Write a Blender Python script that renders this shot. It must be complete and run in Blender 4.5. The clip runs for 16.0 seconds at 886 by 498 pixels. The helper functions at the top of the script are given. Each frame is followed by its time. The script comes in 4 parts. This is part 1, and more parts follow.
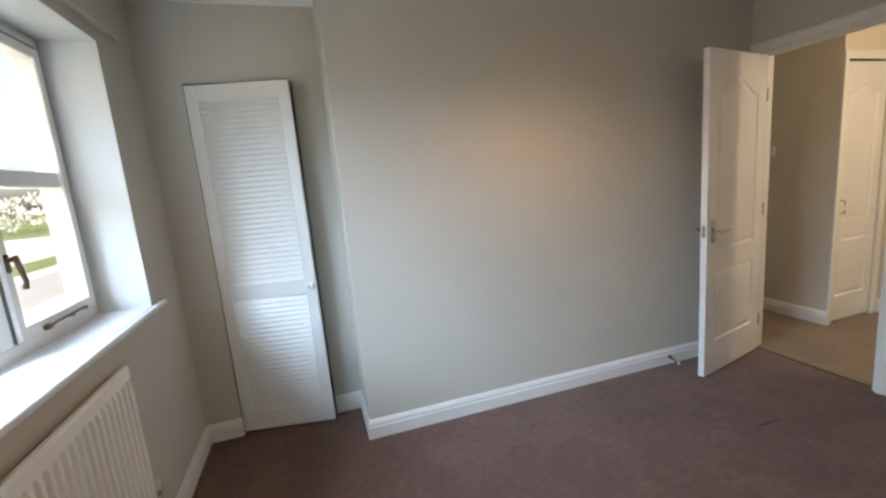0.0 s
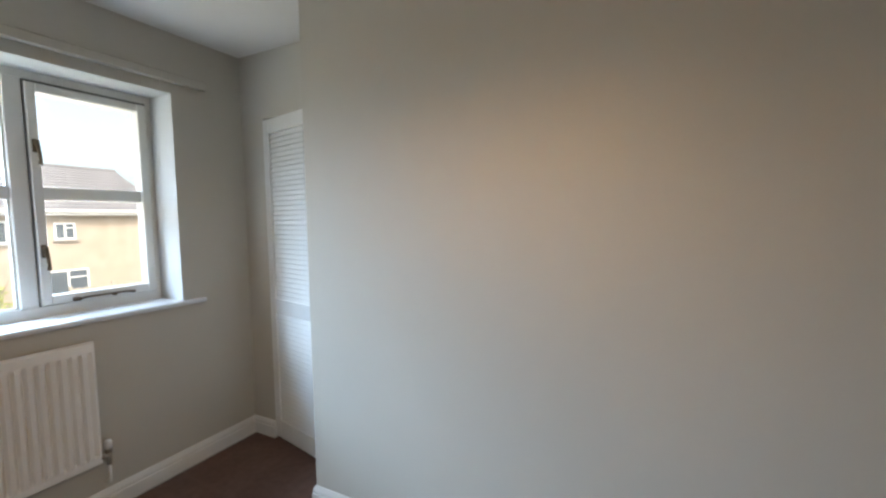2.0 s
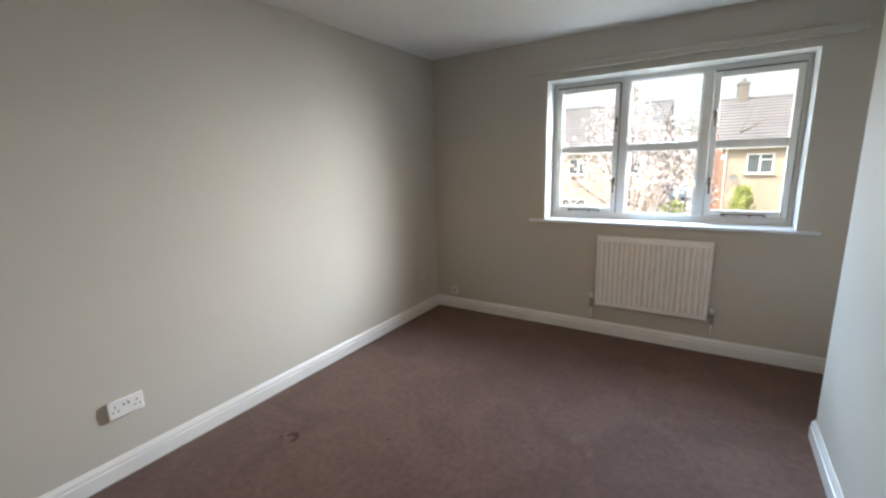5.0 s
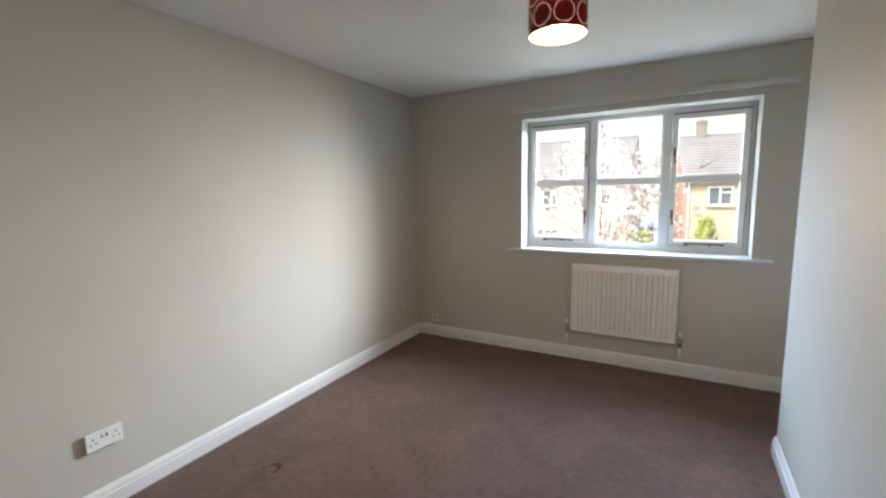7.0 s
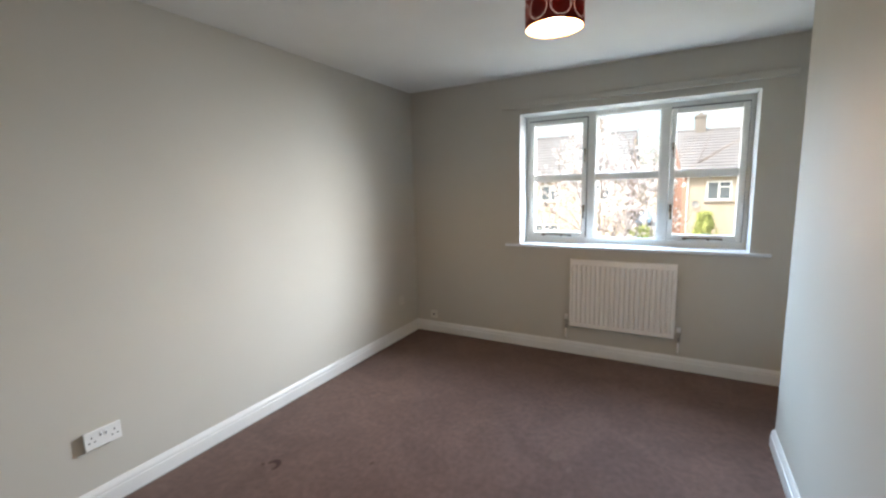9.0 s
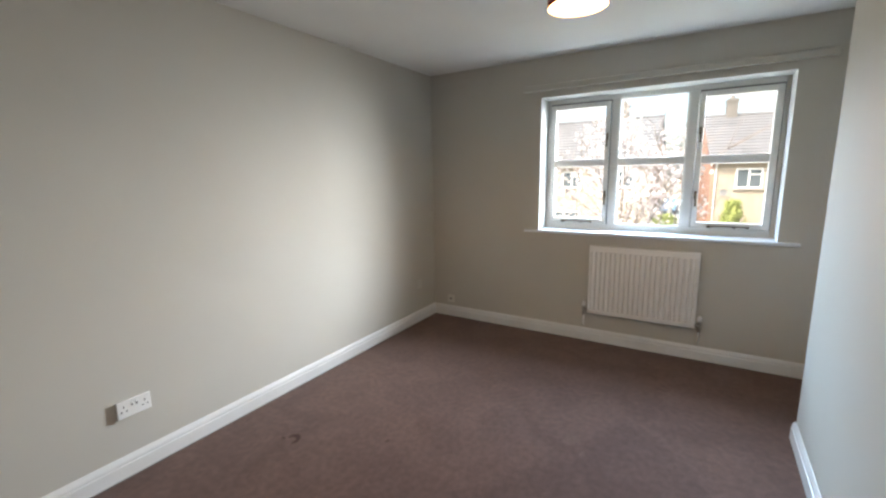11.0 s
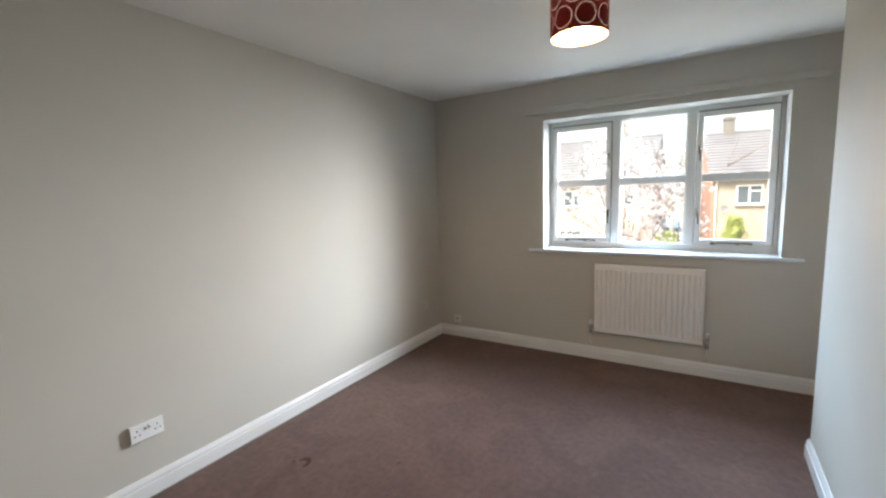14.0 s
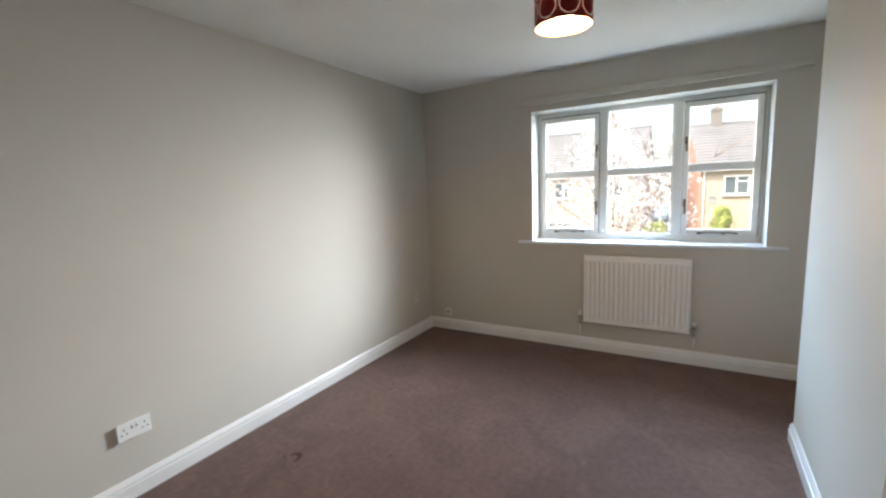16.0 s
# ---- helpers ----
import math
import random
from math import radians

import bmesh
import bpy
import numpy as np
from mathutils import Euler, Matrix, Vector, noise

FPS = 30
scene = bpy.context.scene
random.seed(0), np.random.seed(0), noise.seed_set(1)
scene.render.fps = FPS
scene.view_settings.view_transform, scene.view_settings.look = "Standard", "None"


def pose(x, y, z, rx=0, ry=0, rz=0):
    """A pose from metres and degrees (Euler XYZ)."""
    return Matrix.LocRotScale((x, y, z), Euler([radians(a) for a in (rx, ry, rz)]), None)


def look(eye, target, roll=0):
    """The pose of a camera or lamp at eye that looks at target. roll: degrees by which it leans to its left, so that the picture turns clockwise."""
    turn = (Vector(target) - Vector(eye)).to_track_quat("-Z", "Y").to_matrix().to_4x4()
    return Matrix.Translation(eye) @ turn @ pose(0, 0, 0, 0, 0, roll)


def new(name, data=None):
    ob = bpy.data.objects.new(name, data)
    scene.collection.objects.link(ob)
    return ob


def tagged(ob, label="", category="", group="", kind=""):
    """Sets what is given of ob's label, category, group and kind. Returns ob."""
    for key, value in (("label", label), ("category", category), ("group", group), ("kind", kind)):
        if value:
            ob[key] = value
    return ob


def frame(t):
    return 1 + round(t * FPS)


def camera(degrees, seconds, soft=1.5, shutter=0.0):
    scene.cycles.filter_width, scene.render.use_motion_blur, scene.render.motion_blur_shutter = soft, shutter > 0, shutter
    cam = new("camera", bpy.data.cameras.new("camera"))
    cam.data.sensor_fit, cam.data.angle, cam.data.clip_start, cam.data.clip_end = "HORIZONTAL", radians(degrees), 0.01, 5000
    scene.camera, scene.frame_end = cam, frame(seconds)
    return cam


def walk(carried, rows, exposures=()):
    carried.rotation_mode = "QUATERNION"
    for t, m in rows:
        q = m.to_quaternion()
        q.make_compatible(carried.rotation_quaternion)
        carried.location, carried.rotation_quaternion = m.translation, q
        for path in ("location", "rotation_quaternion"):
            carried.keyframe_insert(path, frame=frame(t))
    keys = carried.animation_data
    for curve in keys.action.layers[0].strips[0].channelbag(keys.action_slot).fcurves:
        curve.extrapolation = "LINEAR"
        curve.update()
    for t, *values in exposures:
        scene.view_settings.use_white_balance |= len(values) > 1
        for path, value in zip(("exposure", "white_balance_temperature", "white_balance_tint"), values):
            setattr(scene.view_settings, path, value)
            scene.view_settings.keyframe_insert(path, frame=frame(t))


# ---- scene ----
cam = camera(93.4, 16.0, soft=2.4)
PATH = [
    (0, (0.136, -0.004, 1.401), (0.719, 1.88, 1.066), -5.0),
    (0.3, (0.298, -0.006, 1.41), (0.68, 1.932, 1.096), -4.6),
    (0.5, (0.444, 0.04, 1.394), (0.715, 2.0, 1.103), -4.3),
    (0.6, (0.558, 0.087, 1.38), (0.77, 2.06, 1.137), -4.1),
    (0.9, (0.84, 0.211, 1.408), (0.941, 2.191, 1.145), -4.0),
    (1, (0.967, 0.262, 1.417), (0.997, 2.25, 1.2), -3.7),
    (1.2, (1.158, 0.333, 1.388), (1.024, 2.321, 1.21), -3.6),
    (1.5, (1.385, 0.439, 1.422), (0.962, 2.388, 1.269), -3.0),
    (2, (1.739, 0.763, 1.384), (0.825, 2.536, 1.235), -0.8),
    (2.5, (2.031, 1.066, 1.367), (0.614, 2.471, 1.245), -1.1),
    (2.7, (2.132, 1.147, 1.378), (0.491, 2.28, 1.229), -0.9),
    (3, (2.235, 1.287, 1.385), (0.345, 1.909, 1.182), -0.9),
    (3.5, (2.322, 1.454, 1.405), (0.347, 1.329, 1.113), -1.1),
    (4, (2.53, 1.576, 1.445), (0.704, 0.87, 1.036), -1.2),
    (4.5, (2.715, 1.609, 1.405), (1.031, 0.628, 0.954), -1.5),
    (5, (2.906, 1.617, 1.441), (1.25, 0.57, 1.039), -1.6),
    (5.2, (2.965, 1.619, 1.453), (1.304, 0.575, 1.07), -1.7),
    (7.5, (3.015, 1.639, 1.455), (1.272, 0.696, 1.189), -1.3),
    (8, (3.01, 1.625, 1.447), (1.264, 0.692, 1.16), -1.4),
    (8.5, (3.007, 1.636, 1.453), (1.266, 0.695, 1.167), -1.5),
    (9, (3.006, 1.641, 1.451), (1.272, 0.686, 1.167), -1.5),
    (11.3, (3.01, 1.652, 1.437), (1.356, 0.607, 1.05), -1.1),
    (11.5, (3.018, 1.629, 1.419), (1.37, 0.591, 0.965), -1.0),
    (12, (3.027, 1.636, 1.407), (1.388, 0.591, 0.938), -1.6),
    (12.5, (3.059, 1.64, 1.448), (1.394, 0.597, 1.074), -1.7),
    (13, (3.058, 1.637, 1.452), (1.377, 0.598, 1.15), -1.7),
    (13.5, (3.054, 1.649, 1.452), (1.374, 0.596, 1.191), -1.8),
    (14, (3.061, 1.644, 1.449), (1.374, 0.601, 1.197), -1.9),
    (14.5, (3.053, 1.653, 1.448), (1.365, 0.614, 1.186), -2.1),
    (15, (3.053, 1.654, 1.443), (1.358, 0.627, 1.172), -2.3),
    (15.5, (3.048, 1.667, 1.45), (1.351, 0.647, 1.173), -2.5),
    (16, (3.047, 1.658, 1.443), (1.343, 0.649, 1.159), -2.5),
]

EXPOSURES = [(0.0, 1.86, 7050, 13), (1.0, 2.00, 7050, 13), (2.0, 1.82, 6750, 11), (2.6, 1.90, 6500, 10), (3.5, 1.92, 6500, 10), (4.4, 1.86, 6750, 10), (5.2, 1.96, 6700, 10),
             (7.5, 2.06, 6600, 10), (11.5, 2.06, 6700, 10), (13.0, 2.12, 6650, 10), (16.0, 2.12, 6650, 10)]
walk(cam, [(t, look(eye, target, roll)) for t, eye, target, roll in PATH], EXPOSURES)

# ---------------------------------------------------------------- light
SUN_ELEV, SUN_AZ = 48.0, -32.0   # the sun stands behind this house, over +x and -y
world = bpy.data.worlds.new("sky")
scene.world = world
world.use_nodes = True
wn, wl = world.node_tree.nodes, world.node_tree.links
wn.clear()
sky = wn.new("ShaderNodeTexSky")
sky.sky_type, sky.sun_disc = "NISHITA", False
sky.sun_elevation, sky.sun_rotation = radians(SUN_ELEV), radians(90 - SUN_AZ)
sky.air_density, sky.dust_density, sky.ozone_density = 1.0, 5.0, 1.0
bg = wn.new("ShaderNodeBackground")
bg.inputs["Strength"].default_value = 0.15
wout = wn.new("ShaderNodeOutputWorld")
wl.new(sky.outputs[0], bg.inputs[0])
wl.new(bg.outputs[0], wout.inputs[0])

sun = new("sun", bpy.data.lights.new("sun", "SUN"))
sun.data.energy, sun.data.angle, sun.data.color = 1.25, radians(0.6), (1.0, 0.95, 0.88)
ca, sa = math.cos(radians(SUN_AZ)), math.sin(radians(SUN_AZ))
sun.matrix_world = look((30 * ca, 30 * sa, 30 * math.tan(radians(SUN_ELEV))), (0, 0, 0))


def point_lamp(name, place, watts, colour, size):
    ob = new(name, bpy.data.lights.new(name, "POINT"))
    ob.data.energy, ob.data.color, ob.data.shadow_soft_size = watts, colour, size
    ob.location = place
    return ob


def window_lamp(name, place, way, width, height, watts, colour, spread=180):
    ob = new(name, bpy.data.lights.new(name, "AREA"))
    ob.data.shape, ob.data.size, ob.data.size_y = "RECTANGLE", width, height
    ob.data.energy, ob.data.color, ob.data.spread = watts, colour, radians(spread)
    ob.matrix_world = look(place, Vector(place) + Vector(way))
    return ob


# daylight in the window opening: sky light that falls into the room, and the glow of the sunlit street
window_lamp("window_sky_light_low", (-1.15, 1.45, 1.68), (0.76, -0.64, -0.34), 0.8, 0.8, 7.8, (0.88, 0.94, 1.0), 66)
window_lamp("window_sky_light_high", (-1.15, 1.36, 1.74), (0.86, -0.26, -0.66), 0.8, 0.8, 4.4, (0.40, 0.68, 1.0), 82)
window_lamp("window_sky_light_north", (-1.25, 0.95, 1.72), (0.86, 0.50, -0.58), 0.9, 0.8, 6.6, (0.48, 0.72, 1.0), 66)
window_lamp("street_light_bounce", (-0.93, 1.29, 1.50), (1.0, 0.0, 0.12), 1.60, 1.05, 2.9, (1.0, 0.95, 0.85))

# ---------------------------------------------------------------- materials
def base_mat(name, colour, rough=0.5, metal=0.0, spec=0.5):
    m = bpy.data.materials.new(name)
    m.use_nodes = True
    b = m.node_tree.nodes["Principled BSDF"]
    b.inputs["Base Color"].default_value = (*colour, 1)
    b.inputs["Roughness"].default_value = rough
    b.inputs["Metallic"].default_value = metal
    b.inputs["Specular IOR Level"].default_value = spec
    return m


def surface(name, c1, c2, scale=3.0, fine=120.0, rough=0.6, bump=0.1, bump_dist=0.002, metal=0.0, spec=0.4, fine_mix=0.25, stretch=(1, 1, 1), detail=4.0):
    """Two tones mixed by a coarse and a fine noise, with a fine relief."""
    m = base_mat(name, c1, rough, metal, spec)
    n, l = m.node_tree.nodes, m.node_tree.links
    b = n["Principled BSDF"]
    tc = n.new("ShaderNodeTexCoord")
    mp = n.new("ShaderNodeMapping")
    mp.inputs["Scale"].default_value = stretch
    l.new(tc.outputs["Object"], mp.inputs["Vector"])
    big, small = n.new("ShaderNodeTexNoise"), n.new("ShaderNodeTexNoise")
    big.inputs["Scale"].default_value, big.inputs["Detail"].default_value = scale, detail
    small.inputs["Scale"].default_value, small.inputs["Detail"].default_value = fine, 2.0
    for q in (big, small):
        l.new(mp.outputs[0], q.inputs["Vector"])
    mix = n.new("ShaderNodeMix")
    mix.data_type = "FLOAT"
    mix.inputs[0].default_value = fine_mix
    l.new(big.outputs["Fac"], mix.inputs[2])
    l.new(small.outputs["Fac"], mix.inputs[3])
    ramp = n.new("ShaderNodeValToRGB")
    ramp.color_ramp.elements[0].position, ramp.color_ramp.elements[1].position = 0.35, 0.65
    ramp.color_ramp.elements[0].color, ramp.color_ramp.elements[1].color = (*c1, 1), (*c2, 1)
    l.new(mix.outputs[0], ramp.inputs[0])
    l.new(ramp.outputs[0], b.inputs["Base Color"])
    bp = n.new("ShaderNodeBump")
    bp.inputs["Strength"].default_value, bp.inputs["Distance"].default_value = bump, bump_dist
    l.new(small.outputs["Fac"], bp.inputs["Height"])
    l.new(bp.outputs[0], b.inputs["Normal"])
    return m


def tone(name, c1, c2, rough=0.8):
    """A tone that differs from piece to piece."""
    m = base_mat(name, c1, rough)
    n, l = m.node_tree.nodes, m.node_tree.links
    g = n.new("ShaderNodeNewGeometry")
    ramp = n.new("ShaderNodeValToRGB")
    ramp.color_ramp.elements[0].color, ramp.color_ramp.elements[1].color = (*c1, 1), (*c2, 1)
    l.new(g.outputs["Random Per Island"], ramp.inputs[0])
    l.new(ramp.outputs[0], n["Principled BSDF"].inputs["Base Color"])
    return m


def glow(name, colour, strength):
    m = bpy.data.materials.new(name)
    m.use_nodes = True
    b = m.node_tree.nodes["Principled BSDF"]
    b.inputs["Base Color"].default_value = (*colour, 1)
    b.inputs["Emission Color"].default_value = (*colour, 1)
    b.inputs["Emission Strength"].default_value = strength
    return m


def pane_glass():
    m = bpy.data.materials.new("window_glass")
    m.use_nodes = True
    n, l = m.node_tree.nodes, m.node_tree.links
    n.clear()
    out, mix = n.new("ShaderNodeOutputMaterial"), n.new("ShaderNodeMixShader")
    tr, gl = n.new("ShaderNodeBsdfTransparent"), n.new("ShaderNodeBsdfGlossy")
    tr.inputs[0].default_value = (0.95, 0.965, 0.96, 1)
    gl.inputs["Roughness"].default_value = 0.0
    mix.inputs[0].default_value = 0.04
    l.new(tr.outputs[0], mix.inputs[1])
    l.new(gl.outputs[0], mix.inputs[2])
    # an uneven film of dirt that also stands in for glare haze on the pane
    dirt_veil, film_ = n.new("ShaderNodeBsdfTranslucent"), n.new("ShaderNodeMixShader")
    dirt_veil.inputs[0].default_value = (0.9, 0.9, 0.88, 1)
    tc, cloud, span = n.new("ShaderNodeTexCoord"), n.new("ShaderNodeTexNoise"), n.new("ShaderNodeMapRange")
    cloud.inputs["Scale"].default_value, cloud.inputs["Detail"].default_value = 3.5, 3
    span.inputs["To Min"].default_value, span.inputs["To Max"].default_value = 0.0010, 0.0050
    l.new(tc.outputs["Object"], cloud.inputs["Vector"])
    l.new(cloud.outputs["Fac"], span.inputs["Value"])
    l.new(span.outputs[0], film_.inputs[0])
    l.new(mix.outputs[0], film_.inputs[1])
    l.new(dirt_veil.outputs[0], film_.inputs[2])
    l.new(film_.outputs[0], out.inputs[0])
    return m


WALL = surface("greige_wall_paint", (0.511, 0.488, 0.438), (0.541, 0.517, 0.466), 1.3, 260, 0.75, 0.12, 0.0015, spec=0.25)
HALL = surface("cream_wall_paint", (0.60, 0.55, 0.46), (0.63, 0.58, 0.49), 1.3, 260, 0.75, 0.12, 0.0015, spec=0.25)
CEIL = surface("white_ceiling_paint", (0.78, 0.78, 0.77), (0.82, 0.82, 0.81), 2.0, 150, 0.9, 0.15, 0.002, spec=0.2)
WHITE = surface("white_gloss_paint", (0.70, 0.70, 0.69), (0.76, 0.76, 0.75), 4.0, 90, 0.35, 0.05, 0.0008, spec=0.45)
UPVC = surface("white_window_paint", (0.70, 0.70, 0.67), (0.77, 0.76, 0.73), 6.0, 140, 0.4, 0.05, 0.0006, spec=0.45)
RADW = surface("white_enamel", (0.84, 0.83, 0.81), (0.87, 0.86, 0.84), 5.0, 200, 0.35, 0.02, 0.0004)
PLASTIC = surface("white_plastic", (0.78, 0.78, 0.77), (0.82, 0.82, 0.81), 10, 300, 0.3, 0.02, 0.0003)
CREAM_PLASTIC = surface("cream_plastic", (0.62, 0.60, 0.54), (0.66, 0.64, 0.58), 10, 300, 0.4, 0.02, 0.0003)
GAP_SHADE = base_mat("sash_gap_shade", (0.16, 0.16, 0.15), 0.8)
DARK = base_mat("dark_slot", (0.02, 0.02, 0.02), 0.6)
CHROME = base_mat("brushed_chrome", (0.48, 0.46, 0.43), 0.22, 1.0)
DULL = base_mat("dull_nickel", (0.42, 0.40, 0.37), 0.45, 0.8)
BRASS = base_mat("aged_brass", (0.13, 0.10, 0.065), 0.6, 0.7)
# dark grey-brown for cupboard insides, underlay and lower walls
LINING = surface("dark_grey_brown", (0.20, 0.18, 0.16), (0.25, 0.22, 0.19), 3, 60, 0.9)
# white gloss tinted blue for the sky that the board reflects
SILLW = surface("sky_tinted_white_gloss", (0.70, 0.73, 0.77), (0.75, 0.78, 0.82), 4.0, 90, 0.32, 0.05, 0.0008, spec=0.45)
REVEAL = surface("reveal_paint", (0.55, 0.56, 0.56), (0.59, 0.60, 0.60), 3.0, 150, 0.8, 0.12, 0.0015, spec=0.25)
GLASS = pane_glass()
STAIN = base_mat("dark_stain", (0.080, 0.047, 0.041), 0.9, spec=0.1)
PALE = surface("pale_scuff", (0.150, 0.096, 0.078), (0.178, 0.116, 0.096), 40, 200, 0.95, 0.3, 0.002, spec=0.1)


def carpet(name, c1, c2, c3):
    """Cut pile: tufts, brushed patches and foot marks."""
    m = base_mat(name, c1, 0.95, spec=0.1)
    n, l = m.node_tree.nodes, m.node_tree.links
    b = n["Principled BSDF"]
    b.inputs["Sheen Weight"].default_value = 0.15
    b.inputs["Sheen Roughness"].default_value = 0.6
    tc = n.new("ShaderNodeTexCoord")
    brush = n.new("ShaderNodeTexNoise")
    brush.inputs["Scale"].default_value, brush.inputs["Detail"].default_value, brush.inputs["Distortion"].default_value = 2.6, 5, 1.2
    tuft = n.new("ShaderNodeTexNoise")
    tuft.inputs["Scale"].default_value, tuft.inputs["Detail"].default_value = 260, 2
    mid = n.new("ShaderNodeTexNoise")
    mid.inputs["Scale"].default_value, mid.inputs["Detail"].default_value = 28, 3
    for q in (brush, tuft, mid):
        l.new(tc.outputs["Object"], q.inputs["Vector"])
    r1, r2 = n.new("ShaderNodeValToRGB"), n.new("ShaderNodeValToRGB")
    r1.color_ramp.elements[0].position, r1.color_ramp.elements[1].position = 0.38, 0.62
    r1.color_ramp.elements[0].color, r1.color_ramp.elements[1].color = (*c1, 1), (*c2, 1)
    l.new(brush.outputs["Fac"], r1.inputs[0])
    add = n.new("ShaderNodeMath")
    add.operation = "MULTIPLY_ADD"
    add.inputs[1].default_value = 0.55
    l.new(tuft.outputs["Fac"], add.inputs[0])
    half = n.new("ShaderNodeMath")
    half.operation = "MULTIPLY"
    half.inputs[1].default_value = 0.45
    l.new(mid.outputs["Fac"], half.inputs[0])
    l.new(half.outputs[0], add.inputs[2])
    r2.color_ramp.elements[0].position, r2.color_ramp.elements[1].position = 0.36, 0.62
    r2.color_ramp.elements[0].color, r2.color_ramp.elements[1].color = (*c3, 1), (1, 1, 1, 1)
    l.new(add.outputs[0], r2.inputs[0])
    mul = n.new("ShaderNodeMix")
    mul.data_type, mul.blend_type = "RGBA", "MULTIPLY"
    mul.inputs[0].default_value = 1.0
    l.new(r1.outputs[0], mul.inputs[6])
    l.new(r2.outputs[0], mul.inputs[7])
    l.new(mul.outputs[2], b.inputs["Base Color"])
    bp = n.new("ShaderNodeBump")
    bp.inputs["Strength"].default_value, bp.inputs["Distance"].default_value = 0.5, 0.004
    l.new(add.outputs[0], bp.inputs["Height"])
    l.new(bp.outputs[0], b.inputs["Normal"])
    return m


CARPET = carpet("brown_carpet", (0.130, 0.069, 0.053), (0.163, 0.089, 0.068), (0.62, 0.60, 0.60))
HALL_CARPET = carpet("tan_carpet", (0.20, 0.148, 0.095), (0.245, 0.182, 0.118), (0.75, 0.74, 0.72))


# ---------------------------------------------------------------- mesh helpers
def box(bm, x0, x1, y0, y1, z0, z1, bevel=0.0, segs=1, m=None):
    vs = [bm.verts.new((x, y, z)) for x in (x0, x1) for y in (y0, y1) for z in (z0, z1)]
    if m is not None:
        for v in vs:
            v.co = m @ v.co
    fs = [bm.faces.new([vs[i] for i in q]) for q in ((0, 1, 3, 2), (4, 6, 7, 5), (0, 4, 5, 1), (2, 3, 7, 6), (0, 2, 6, 4), (1, 5, 7, 3))]
    if bevel:
        es = list({e for f in fs for e in f.edges})
        bmesh.ops.bevel(bm, geom=es, offset=bevel, segments=segs, affect="EDGES", profile=0.5)
    return bm


def tube(bm, points, radius, sides=10, caps=True):
    """A round bar through points; radius is one number or one for each point."""
    pts = [Vector(p) for p in points]
    rads = radius if isinstance(radius, (list, tuple)) else [radius] * len(pts)
    rings = []
    up = Vector((0, 0, 1)) if abs((pts[1] - pts[0]).normalized().z) < 0.9 else Vector((1, 0, 0))
    for i, p in enumerate(pts):
        d = (pts[min(i + 1, len(pts) - 1)] - pts[max(i - 1, 0)]).normalized()
        a = d.cross(up).normalized()
        b = d.cross(a)
        rings.append([bm.verts.new(p + rads[i] * (math.cos(k * 2 * math.pi / sides) * a + math.sin(k * 2 * math.pi / sides) * b)) for k in range(sides)])
    for r, s in zip(rings, rings[1:]):
        for k in range(sides):
            bm.faces.new((r[k], r[(k + 1) % sides], s[(k + 1) % sides], s[k]))
    if caps:
        bm.faces.new(rings[0])
        bm.faces.new(rings[-1])
    return bm


def ring_wall(bm, r, z0, z1, thick, sides=64):
    """An open drum with a wall of some thickness."""
    rows = []
    for rad, z in ((r, z0), (r, z1), (r - thick, z1), (r - thick, z0)):
        rows.append([bm.verts.new((rad * math.cos(2 * math.pi * k / sides), rad * math.sin(2 * math.pi * k / sides), z)) for k in range(sides)])
    for a in range(4):
        r0, r1 = rows[a], rows[(a + 1) % 4]
        for k in range(sides):
            bm.faces.new((r0[k], r0[(k + 1) % sides], r1[(k + 1) % sides], r1[k]))
    return bm


def part(name, bm, material, parent=None, label="", smooth=False):
    me = bpy.data.meshes.new(name)
    bmesh.ops.recalc_face_normals(bm, faces=bm.faces[:])
    bm.to_mesh(me)
    bm.free()
    me.materials.append(material)
    if smooth:
        for p in me.polygons:
            p.use_smooth = True
    ob = new(name, me)
    if parent is not None:
        ob.parent = parent
    if label:
        tagged(ob, label)
    return ob


def thing(name, label, category, place=(0, 0, 0), rz=0.0, group="", kind=""):
    ob = new(name)
    ob.empty_display_size = 0.1
    ob.matrix_basis = pose(*place, 0, 0, rz)
    return tagged(ob, label, category, group, kind)


def one_box(*a, **k):
    return box(bmesh.new(), *a, **k)


def structure(name, bm, material, label, category):
    return tagged(part(name, bm, material), label, category, kind="structure")


# ---------------------------------------------------------------- the plan
WX, SY, NY, RY, PX, EX = -0.594, -0.665, 2.188, 2.560, 0.301, 3.042   # wall faces
NYE = 2.138                                                          # the north wall is a little out of square
H = 2.386                                                            # ceiling
EX2 = 3.152                                                          # far face of the door wall
WIN_Y0, WIN_Y1, WIN_Z0, WIN_Z1 = 0.450, 2.137, 0.926, 2.070
OP_Y0, OP_Y1, OP_Z = 1.349, 2.097, 2.035                             # hole in the door wall
CUP_X0, CUP_X1, CUP_Z = -0.402, 0.135, 1.995                         # louvred cupboard's hole

